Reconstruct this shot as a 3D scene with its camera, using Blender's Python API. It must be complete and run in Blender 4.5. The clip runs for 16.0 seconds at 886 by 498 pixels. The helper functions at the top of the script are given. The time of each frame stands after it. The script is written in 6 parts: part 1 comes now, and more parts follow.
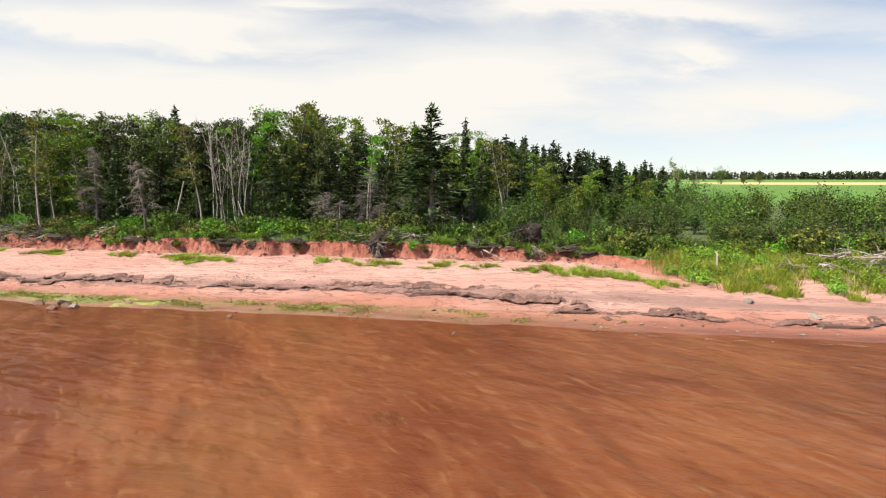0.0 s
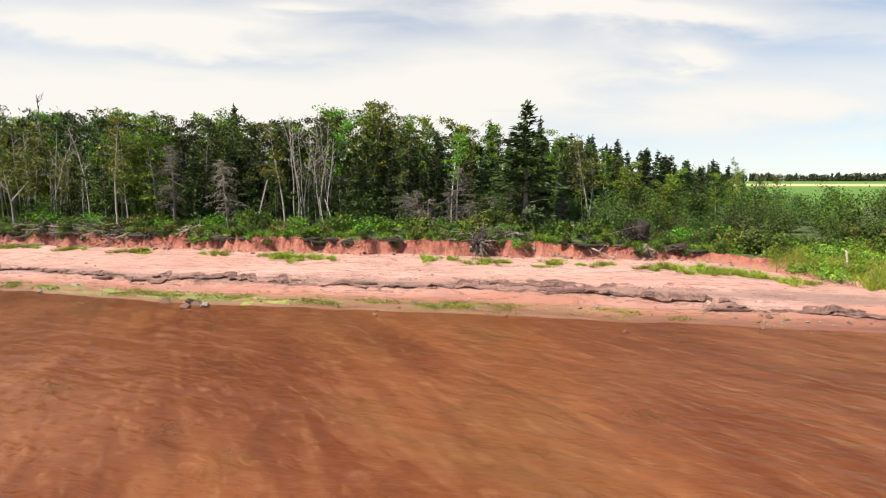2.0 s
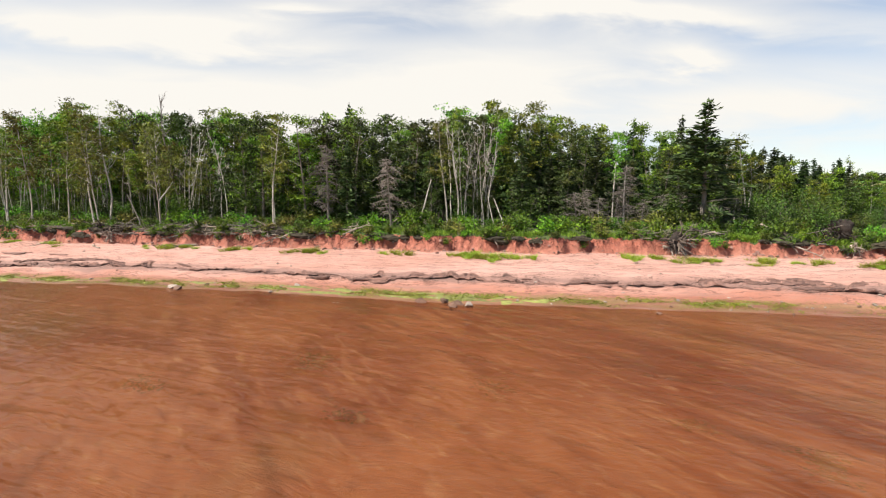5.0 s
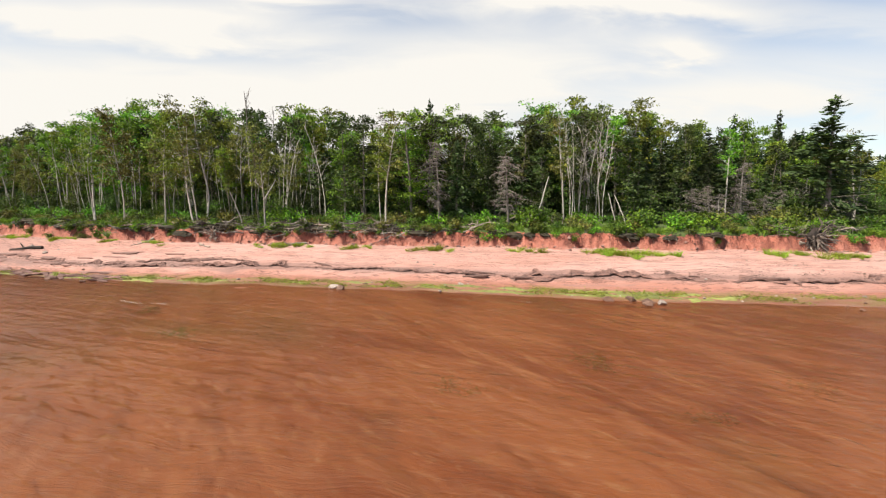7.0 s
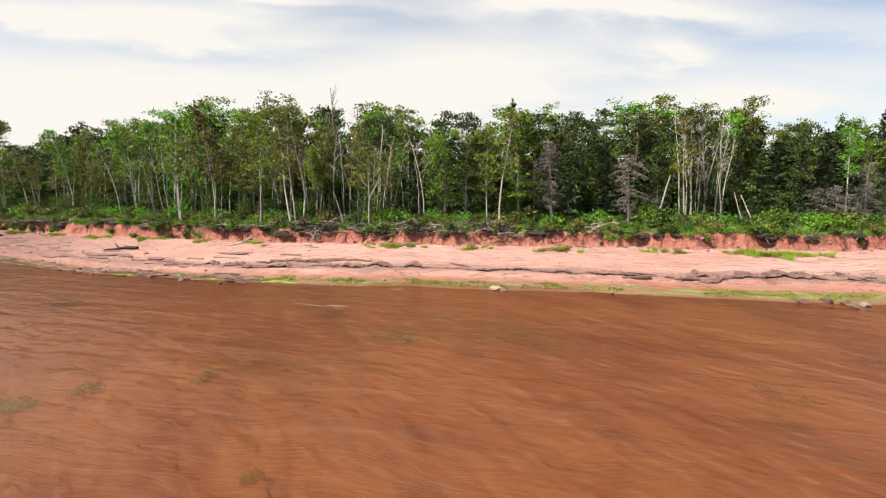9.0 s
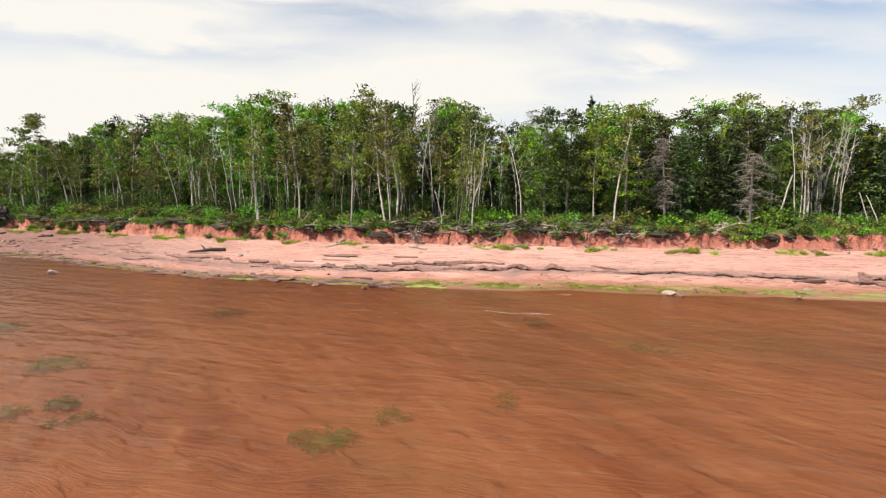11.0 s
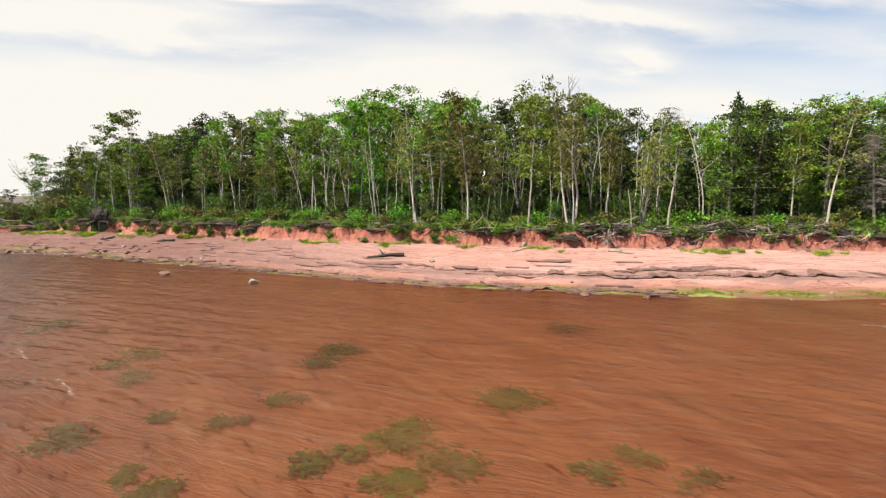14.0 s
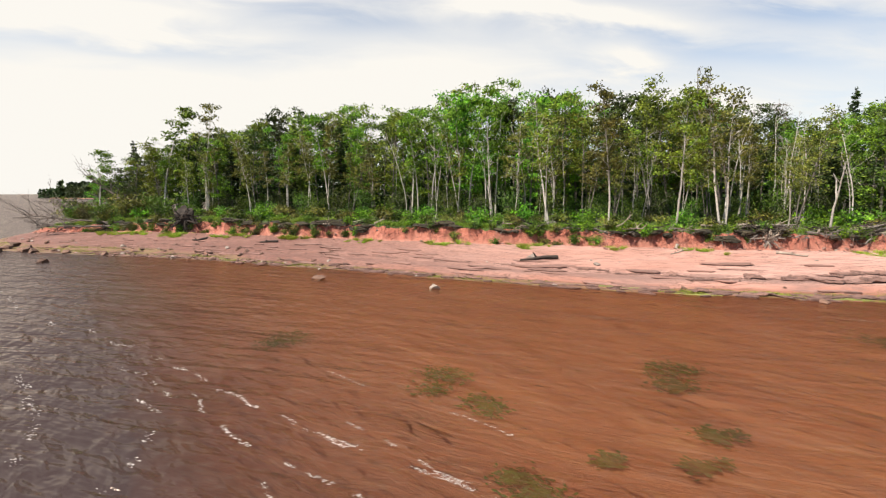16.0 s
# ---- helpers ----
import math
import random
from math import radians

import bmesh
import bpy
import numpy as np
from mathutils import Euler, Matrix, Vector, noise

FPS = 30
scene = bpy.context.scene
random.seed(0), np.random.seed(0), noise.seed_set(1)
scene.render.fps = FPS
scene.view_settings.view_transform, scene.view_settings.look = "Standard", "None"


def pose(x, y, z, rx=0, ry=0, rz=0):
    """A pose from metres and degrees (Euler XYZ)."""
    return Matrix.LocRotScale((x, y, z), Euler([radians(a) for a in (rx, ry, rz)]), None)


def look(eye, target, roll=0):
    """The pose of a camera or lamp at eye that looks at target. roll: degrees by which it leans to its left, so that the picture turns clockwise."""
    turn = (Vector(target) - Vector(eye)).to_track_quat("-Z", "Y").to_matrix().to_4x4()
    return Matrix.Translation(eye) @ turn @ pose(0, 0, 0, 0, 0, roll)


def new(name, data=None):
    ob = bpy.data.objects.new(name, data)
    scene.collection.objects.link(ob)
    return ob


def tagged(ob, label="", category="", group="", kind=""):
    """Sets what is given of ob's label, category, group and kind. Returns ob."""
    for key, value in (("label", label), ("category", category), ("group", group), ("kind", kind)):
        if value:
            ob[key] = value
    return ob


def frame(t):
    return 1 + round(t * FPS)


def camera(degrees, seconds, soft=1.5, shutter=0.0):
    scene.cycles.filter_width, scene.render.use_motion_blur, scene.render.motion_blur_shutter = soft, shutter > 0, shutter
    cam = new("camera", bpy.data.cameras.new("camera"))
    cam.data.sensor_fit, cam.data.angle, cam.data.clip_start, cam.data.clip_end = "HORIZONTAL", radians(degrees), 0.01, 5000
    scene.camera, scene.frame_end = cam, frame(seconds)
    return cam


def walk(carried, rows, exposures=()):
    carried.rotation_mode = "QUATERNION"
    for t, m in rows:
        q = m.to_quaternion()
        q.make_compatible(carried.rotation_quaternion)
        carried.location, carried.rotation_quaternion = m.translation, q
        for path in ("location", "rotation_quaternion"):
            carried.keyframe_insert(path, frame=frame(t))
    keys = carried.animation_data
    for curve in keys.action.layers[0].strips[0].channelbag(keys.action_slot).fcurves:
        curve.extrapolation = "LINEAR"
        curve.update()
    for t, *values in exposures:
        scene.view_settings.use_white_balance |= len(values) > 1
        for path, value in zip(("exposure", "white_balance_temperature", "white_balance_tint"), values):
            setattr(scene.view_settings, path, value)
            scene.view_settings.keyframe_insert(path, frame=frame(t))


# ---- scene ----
cam = camera(83.9, 16.0, soft=1.2, shutter=0.25)
PATH = [
    (0, (-0.797, 0.216, 5.453), (-0.898, 2.202, 5.238), 0.2),
    (0.5, (-2.497, 0.158, 5.388), (-2.593, 2.144, 5.176), 0.2),
    (1, (-4.11, 0.172, 5.312), (-4.205, 2.158, 5.102), 0.2),
    (1.5, (-5.715, 0.226, 5.246), (-5.81, 2.213, 5.037), 0.2),
    (2, (-7.46, 0.287, 5.144), (-7.557, 2.274, 4.938), 0.2),
    (2.5, (-9.302, 0.266, 5.063), (-9.402, 2.253, 4.861), 0.1),
    (3, (-11.249, 0.179, 5.046), (-11.351, 2.166, 4.844), 0.0),
    (3.5, (-13.267, 0.144, 5.029), (-13.371, 2.131, 4.826), 0.0),
    (4, (-15.362, 0.144, 4.965), (-15.467, 2.132, 4.764), 0.1),
    (4.2, (-16.264, 0.097, 4.964), (-16.369, 2.084, 4.763), 0.1),
    (6.3, (-26.32, -0.454, 5.173), (-26.374, 1.533, 4.954), -0.1),
    (6.5, (-27.274, -0.466, 5.19), (-27.329, 1.521, 4.967), -0.2),
    (7, (-29.509, -0.52, 5.282), (-29.568, 1.466, 5.054), -0.2),
    (7.5, (-31.843, -0.497, 5.311), (-31.904, 1.489, 5.08), -0.3),
    (8, (-34.276, -0.408, 5.294), (-34.329, 1.578, 5.063), -0.3),
    (8.5, (-36.578, -0.181, 5.236), (-36.622, 1.806, 5.008), -0.2),
    (9, (-38.712, 0.182, 5.144), (-38.751, 2.169, 4.921), -0.1),
    (9.2, (-39.61, 0.302, 5.137), (-39.647, 2.289, 4.915), -0.1),
    (11.3, (-49.814, 2.237, 5.097), (-49.771, 4.224, 4.872), -0.0),
    (11.5, (-50.754, 2.472, 5.089), (-50.707, 4.458, 4.864), -0.1),
    (12, (-53.007, 3.13, 5.036), (-52.95, 5.117, 4.812), -0.0),
    (12.5, (-55.316, 3.74, 5.0), (-55.255, 5.727, 4.778), -0.1),
    (13, (-57.77, 4.207, 4.99), (-57.706, 6.194, 4.769), -0.1),
    (13.5, (-60.362, 4.621, 4.981), (-60.292, 6.607, 4.759), -0.0),
    (14, (-63.064, 5.062, 4.974), (-62.984, 7.048, 4.757), -0.0),
    (14.5, (-65.919, 5.524, 4.975), (-65.825, 7.51, 4.758), 0.1),
    (15, (-68.881, 6.025, 4.987), (-68.772, 8.01, 4.771), 0.1),
    (15.5, (-71.693, 6.709, 4.98), (-71.574, 8.694, 4.762), 0.2),
    (16, (-73.833, 7.734, 4.929), (-73.72, 9.718, 4.709), 0.1),
]
walk(cam, [(t, look(eye, target, roll)) for t, eye, target, roll in PATH], exposures=((0, 1.15), (16, 1.15)))

# ---- world, sun, exposure ----
SUN_DIR = Vector((-0.52, -0.30, 0.82)).normalized()      # towards the sun
world = bpy.data.worlds.new("sky")
scene.world = world
world.use_nodes = True
wn, wl = world.node_tree.nodes, world.node_tree.links
wn.clear()


def wmath(op, a, b=0.0, c=0.0, clamp=False):
    m = wn.new("ShaderNodeMath")
    m.operation, m.use_clamp = op, clamp
    for sock, v in zip(m.inputs, (a, b, c)):
        if isinstance(v, (int, float)):
            sock.default_value = v
        else:
            wl.new(v, sock)
    return m.outputs[0]


sky = wn.new("ShaderNodeTexSky")
sky.sky_type = 'NISHITA'
sky.sun_disc = False
sky.sun_elevation = math.asin(SUN_DIR.z)
sky.sun_rotation = math.atan2(SUN_DIR.x, SUN_DIR.y)
sky.dust_density = 0.4
sky.ozone_density = 2.0
bg_sky = wn.new("ShaderNodeBackground")
bg_sky.inputs["Strength"].default_value = 0.068
wl.new(sky.outputs[0], bg_sky.inputs["Color"])
coord = wn.new("ShaderNodeTexCoord")
sep = wn.new("ShaderNodeSeparateXYZ")
wl.new(coord.outputs["Generated"], sep.inputs[0])
# thin cloud sheet: streaky noise over long banks of cloud, laid out by bearing and height in the north
ahead = wmath('MAXIMUM', sep.outputs["Y"], 0.15)
bearing, height = wmath('DIVIDE', sep.outputs["X"], ahead), wmath('DIVIDE', sep.outputs["Z"], ahead)
flat = wn.new("ShaderNodeCombineXYZ")
wl.new(wmath('MULTIPLY', bearing, 1.0), flat.inputs[0])
wl.new(wmath('MULTIPLY_ADD', height, 4.2, wmath('MULTIPLY', bearing, 0.25)), flat.inputs[1])


def cloud_noise(scale, detail, rough, distort):
    n = wn.new("ShaderNodeTexNoise")
    for key, v in (("Scale", scale), ("Detail", detail), ("Roughness", rough), ("Distortion", distort)):
        n.inputs[key].default_value = v
    wl.new(flat.outputs[0], n.inputs["Vector"])
    return n


wisp, drift = cloud_noise(3.2, 6, 0.56, 0.5), cloud_noise(1.6, 4, 0.55, 0.2)
bearing = wmath('ADD', bearing, wmath('MULTIPLY_ADD', drift.outputs["Fac"], 0.30, -0.15))
height = wmath('ADD', height, wmath('MULTIPLY_ADD', wisp.outputs["Fac"], 0.10, -0.05))
cover = wmath('MULTIPLY_ADD', wisp.outputs["Fac"], 1.0, 0.14)
# bearing, height, half length, half depth, weight, slope in degrees
for u0, v0, su, sv, weight, slope in ((-0.819, 0.336, 0.138, 0.030, 0.45, 12), (-0.557, 0.339, 0.206, 0.030, 0.5, 5), (-0.36, 0.369, 0.08, 0.014, 0.4, 0),
                                      (-0.70, 0.13, 0.56, 0.12, 0.75, 3), (0.021, 0.219, 0.252, 0.066, 0.5, -4), (0.205, 0.364, 0.161, 0.021, 0.5, 5),
                                      (0.412, 0.346, 0.172, 0.023, 0.45, 8), (0.421, 0.278, 0.069, 0.023, 0.45, 5), (0.597, 0.187, 0.321, 0.048, 0.32, -3),
                                      (0.622, 0.297, 0.241, 0.030, -0.30, 4), (0.352, 0.224, 0.126, 0.018, -0.2, -8), (0.769, 0.367, 0.161, 0.021, -0.35, 4),
                                      (-0.122, 0.331, 0.138, 0.021, -0.2, 0), (-0.627, 0.280, 0.264, 0.014, -0.25, 4), (0.85, 0.06, 0.35, 0.06, -0.32, 0)):
    k = math.tan(radians(slope))
    du = wmath('MULTIPLY_ADD', bearing, 1 / su, -u0 / su)
    dv = wmath('ADD', wmath('MULTIPLY_ADD', height, 1 / sv, -v0 / sv), wmath('MULTIPLY', du, k * su / sv))
    bank = wmath('POWER', 2.718, wmath('MULTIPLY', wmath('ADD', wmath('MULTIPLY', du, du), wmath('MULTIPLY', dv, dv)), -0.9))
    cover = wmath('MULTIPLY_ADD', bank, weight, cover)
cover = wmath('MAXIMUM', wmath('MINIMUM', cover, 1.0), 0.30)
bg_cloud = wn.new("ShaderNodeBackground")
bg_cloud.inputs["Color"].default_value = (1.0, 0.965, 0.90, 1)
bg_cloud.inputs["Strength"].default_value = 0.44
mixw = wn.new("ShaderNodeMixShader")
# the sheet thins out towards the zenith and behind, to the south
fade = wn.new("ShaderNodeMapRange")
fade.interpolation_type = 'SMOOTHSTEP'
for sock, v in zip(fade.inputs[1:5], (0.40, 0.80, 1.0, 0.06)):
    sock.default_value = v
wl.new(sep.outputs["Z"], fade.inputs[0])
fade2 = wn.new("ShaderNodeMapRange")
fade2.interpolation_type = 'SMOOTHSTEP'
for sock, v in zip(fade2.inputs[1:5], (-0.7, 0.3, 0.28, 1.0)):
    sock.default_value = v
wl.new(sep.outputs["Y"], fade2.inputs[0])
thin1 = wn.new("ShaderNodeMath")
thin1.operation = 'MULTIPLY'
wl.new(cover, thin1.inputs[0])
wl.new(fade.outputs[0], thin1.inputs[1])
thin2 = wn.new("ShaderNodeMath")
thin2.operation = 'MULTIPLY'
wl.new(thin1.outputs[0], thin2.inputs[0])
wl.new(fade2.outputs[0], thin2.inputs[1])
wl.new(thin2.outputs[0], mixw.inputs["Fac"])
wl.new(bg_sky.outputs[0], mixw.inputs[1])
wl.new(bg_cloud.outputs[0], mixw.inputs[2])
wout = wn.new("ShaderNodeOutputWorld")
wl.new(mixw.outputs[0], wout.inputs["Surface"])

sun = new("sun", bpy.data.lights.new("sun", 'SUN'))
sun.data.energy, sun.data.angle, sun.data.color = 5.0, radians(0.6), (1.0, 0.92, 0.79)
sun.matrix_world = look((0, 0, 60), Vector((0, 0, 60)) - SUN_DIR)


# ---- materials ----
def material(name):
    m = bpy.data.materials.new(name)
    m.use_nodes = True
    nt = m.node_tree
    nt.nodes.clear()
    out = nt.nodes.new("ShaderNodeOutputMaterial")
    bsdf = nt.nodes.new("ShaderNodeBsdfPrincipled")
    nt.links.new(bsdf.outputs[0], out.inputs["Surface"])
    return m, nt, bsdf, out


def noise_tex(nt, scale, detail=4, rough=0.55, vec=None, distort=0.0):
    n = nt.nodes.new("ShaderNodeTexNoise")
    n.inputs["Scale"].default_value = scale
    n.inputs["Detail"].default_value = detail
    n.inputs["Roughness"].default_value = rough
    n.inputs["Distortion"].default_value = distort
    if vec is not None:
        nt.links.new(vec, n.inputs["Vector"])
    return n.outputs["Fac"]


def ramp(nt, fac, *stops):
    r = nt.nodes.new("ShaderNodeValToRGB")
    e = r.color_ramp.elements
    while len(e) < len(stops):
        e.new(0.5)
    for el, (p, c) in zip(e, stops):
        el.position = p
        el.color = (c, c, c, 1) if isinstance(c, (int, float)) else (*c, 1)
    nt.links.new(fac, r.inputs["Fac"])
    return r.outputs["Color"]


def mix(nt, fac, a, b, mode='MIX'):
    m = nt.nodes.new("ShaderNodeMix")
    m.data_type, m.blend_type = 'RGBA', mode
    for sock, v in ((m.inputs[0], fac), (m.inputs[6], a), (m.inputs[7], b)):
        if isinstance(v, tuple):
            sock.default_value = (*v, 1)
        elif isinstance(v, (int, float)):
            sock.default_value = v
        else:
            nt.links.new(v, sock)
    return m.outputs[2]


def calc(nt, op, a, b=0.0, c=0.0, clamp=False):
    m = nt.nodes.new("ShaderNodeMath")
    m.operation, m.use_clamp = op, clamp
    for sock, v in zip(m.inputs, (a, b, c)):
        if isinstance(v, (int, float)):
            sock.default_value = v
        else:
            nt.links.new(v, sock)
    return m.outputs[0]


def where(nt, scale=(1, 1, 1), turn=0.0):
    """Object coordinates in metres, stretched by scale."""
    c = nt.nodes.new("ShaderNodeTexCoord")
    m = nt.nodes.new("ShaderNodeMapping")
    m.inputs["Scale"].default_value = scale
    m.inputs["Rotation"].default_value = (0, 0, radians(turn))
    nt.links.new(c.outputs["Object"], m.inputs["Vector"])
    return m.outputs[0]


def slanted(nt, scale, turn):
    """Object coordinates, turned first and then stretched, for streaks that run aslant."""
    m = nt.nodes.new("ShaderNodeMapping")
    m.inputs["Scale"].default_value = scale
    nt.links.new(where(nt, (1, 1, 1), turn), m.inputs["Vector"])
    return m.outputs[0]


def attr(nt, name):
    a = nt.nodes.new("ShaderNodeAttribute")
    a.attribute_name = name
    return a.outputs["Fac"]


def bump(nt, bsdf, height, strength, distance):
    b = nt.nodes.new("ShaderNodeBump")
    b.inputs["Strength"].default_value = strength
    b.inputs["Distance"].default_value = distance
    nt.links.new(height, b.inputs["Height"])
    nt.links.new(b.outputs[0], bsdf.inputs["Normal"])
    return b.outputs[0]


def foliage(name, dark, light, yellow=None, through_light=0.2, rough=0.6):
    """Leaves: colour varies from leaf to leaf and from plant to plant."""
    m, nt, bsdf, out = material(name)
    geo = nt.nodes.new("ShaderNodeNewGeometry")
    info = nt.nodes.new("ShaderNodeObjectInfo")
    # clump-sized dark and light tones stand for shaded gaps and sunlit leaf masses
    clump = ramp(nt, noise_tex(nt, 1.3, 3, 0.6, where(nt)), (0.36, 0.0), (0.62, 1.0))
    tone = calc(nt, 'MULTIPLY', calc(nt, 'MULTIPLY_ADD', clump, 0.75, 0.25), geo.outputs["Random Per Island"])
    col = mix(nt, tone, dark, light)
    hue = nt.nodes.new("ShaderNodeHueSaturation")
    nt.links.new(col, hue.inputs["Color"])
    nt.links.new(calc(nt, 'MULTIPLY_ADD', info.outputs["Random"], 0.05, 0.475), hue.inputs["Hue"])
    nt.links.new(calc(nt, 'MULTIPLY_ADD', info.outputs["Random"], 0.85, 0.62), hue.inputs["Value"])
    col = hue.outputs["Color"]
    if yellow:
        patch = ramp(nt, noise_tex(nt, 0.9, 2), (0.55, 0.0), (0.80, 0.5))
        col = mix(nt, patch, col, yellow)
    nt.links.new(col, bsdf.inputs["Base Color"])
    bsdf.inputs["Roughness"].default_value = rough
    bsdf.inputs["Specular IOR Level"].default_value = 0.25
    tr = nt.nodes.new("ShaderNodeBsdfTranslucent")
    nt.links.new(mix(nt, 1.0, col, (1.0, 1.0, 0.55), 'MULTIPLY'), tr.inputs["Color"])
    ms = nt.nodes.new("ShaderNodeMixShader")
    ms.inputs[0].default_value = through_light
    nt.links.new(bsdf.outputs[0], ms.inputs[1])
    nt.links.new(tr.outputs[0], ms.inputs[2])
    nt.links.new(ms.outputs[0], out.inputs["Surface"])
    return m


def plain(name, a, b, scale=3.0, rough=0.85, bump_scale=25.0, bump_d=0.01, stretch_z=1.0):
    """A rough two-tone surface with grain and relief."""
    m, nt, bsdf, out = material(name)
    v = where(nt, (1, 1, stretch_z))
    info = nt.nodes.new("ShaderNodeObjectInfo")
    f = ramp(nt, noise_tex(nt, scale, 6, 0.65, v), (0.3, 0.0), (0.7, 1.0))
    col = mix(nt, f, a, b)
    fine = noise_tex(nt, bump_scale, 4, 0.6, v)
    col = mix(nt, calc(nt, 'MULTIPLY', fine, 0.6), col, tuple(0.45 * c for c in a))
    hue = nt.nodes.new("ShaderNodeHueSaturation")
    nt.links.new(col, hue.inputs["Color"])
    nt.links.new(calc(nt, 'MULTIPLY_ADD', info.outputs["Random"], 0.5, 0.75), hue.inputs["Value"])
    nt.links.new(hue.outputs["Color"], bsdf.inputs["Base Color"])
    bsdf.inputs["Roughness"].default_value = rough
    bump(nt, bsdf, fine, 0.8, bump_d)
    return m


def beach_material():
    """Red sand and sandstone: wet and dark by the water, green weed above it, pale and dry up the beach."""
    m, nt, bsdf, out = material("red_sand")
    s, weed = attr(nt, "shore"), attr(nt, "weed")
    v = where(nt)
    along = where(nt, (0.22, 1.0, 1.0))
    big = noise_tex(nt, 0.35, 5, 0.6, along)
    mid = noise_tex(nt, 1.6, 6, 0.65, along)
    fine = noise_tex(nt, 18.0, 5, 0.7, v)
    dry = mix(nt, ramp(nt, big, (0.35, 0.0), (0.65, 1.0)), (0.395, 0.206, 0.161), (0.450, 0.278, 0.233))
    dry = mix(nt, ramp(nt, mid, (0.54, 0.0), (0.76, 0.7)), dry, (0.306, 0.119, 0.079))
    wet = mix(nt, mid, (0.122, 0.033, 0.017), (0.207, 0.070, 0.040))
    damp = mix(nt, mid, (0.250, 0.083, 0.050), (0.360, 0.157, 0.108))
    wet = mix(nt, ramp(nt, calc(nt, 'MULTIPLY_ADD', s, -0.4, 0.0), (0.05, 0.0), (0.6, 1.0)), wet, mix(nt, mid, (0.165, 0.054, 0.021), (0.240, 0.094, 0.040)))
    edge = calc(nt, 'ADD', s, calc(nt, 'MULTIPLY_ADD', big, 3.0, -1.5))
    col = mix(nt, ramp(nt, calc(nt, 'MULTIPLY_ADD', edge, 0.2, 0.2), (0.27, 0.0), (0.50, 1.0)), wet, damp)
    col = mix(nt, ramp(nt, calc(nt, 'MULTIPLY_ADD', edge, 0.2, 0.2), (0.50, 0.0), (0.86, 1.0)), col, dry)
    # bedding planes that follow the shore
    pos = nt.nodes.new("ShaderNodeSeparateXYZ")
    nt.links.new(v, pos.inputs[0])
    beds = nt.nodes.new("ShaderNodeCombineXYZ")
    nt.links.new(calc(nt, 'MULTIPLY', pos.outputs["X"], 0.20), beds.inputs[0])
    nt.links.new(calc(nt, 'MULTIPLY', s, 1.5), beds.inputs[1])
    bed = noise_tex(nt, 1.0, 7, 0.68, beds.outputs[0], 0.5)
    col = mix(nt, ramp(nt, bed, (0.54, 0.0), (0.66, 0.75)), col, (0.219, 0.122, 0.100))
    crack = ramp(nt, calc(nt, 'ABSOLUTE', calc(nt, 'SUBTRACT', bed, 0.47)), (0.004, 0.85), (0.018, 0.0))
    col = mix(nt, crack, col, (0.079, 0.036, 0.027))
    col = mix(nt, ramp(nt, calc(nt, 'ABSOLUTE', calc(nt, 'SUBTRACT', calc(nt, 'ADD', s, calc(nt, 'MULTIPLY_ADD', bed, 3.0, -1.5)), 3.6)), (0.25, 0.80), (1.25, 0.0)), col, mix(nt, mid, (0.125, 0.074, 0.064), (0.26, 0.155, 0.130)))
    # the rock towards the point is darker and browner
    west = calc(nt, 'MULTIPLY_ADD', pos.outputs["X"], -0.045, -2.75, clamp=True)
    col = mix(nt, calc(nt, 'MULTIPLY', west, ramp(nt, noise_tex(nt, 0.7, 6, 0.7, along), (0.28, 0.60), (0.56, 1.0))), col, (0.143, 0.064, 0.050))
    rubble = ramp(nt, noise_tex(nt, 4.5, 4, 0.7, where(nt, (0.7, 1.2, 1.0))), (0.50, 0.0), (0.58, 0.75))
    col = mix(nt, calc(nt, 'MULTIPLY', west, rubble), col, (0.073, 0.041, 0.033))
    # weed on the lower stones
    patch = calc(nt, 'MULTIPLY', weed, ramp(nt, noise_tex(nt, 1.4, 8, 0.75, along), (0.40, 0.0), (0.58, 0.60)))
    weedcol = mix(nt, fine, (0.088, 0.084, 0.015), (0.184, 0.171, 0.044))
    col = mix(nt, patch, col, weedcol)
    # grit and pebbles
    grit = ramp(nt, noise_tex(nt, 7.0, 3, 0.8, v), (0.62, 0.0), (0.70, 0.55))
    col = mix(nt, grit, col, (0.122, 0.061, 0.046))
    pale = ramp(nt, noise_tex(nt, 9.0, 2, 0.8, where(nt, (1.0, 1.3, 1.0))), (0.70, 0.0), (0.75, 0.6))
    col = mix(nt, pale, col, (0.438, 0.365, 0.328))
    col = mix(nt, calc(nt, 'MULTIPLY', fine, 0.35), col, (0.152, 0.061, 0.043))
    nt.links.new(col, bsdf.inputs["Base Color"])
    nt.links.new(ramp(nt, calc(nt, 'MULTIPLY_ADD', edge, 0.25, 0.25), (0.2, 0.35), (0.5, 0.9)), bsdf.inputs["Roughness"])
    h = calc(nt, 'ADD', calc(nt, 'MULTIPLY_ADD', mid, 0.6, calc(nt, 'MULTIPLY', bed, 2.0)), calc(nt, 'MULTIPLY', fine, 0.35))
    bump(nt, bsdf, h, 1.0, 0.10)
    return m


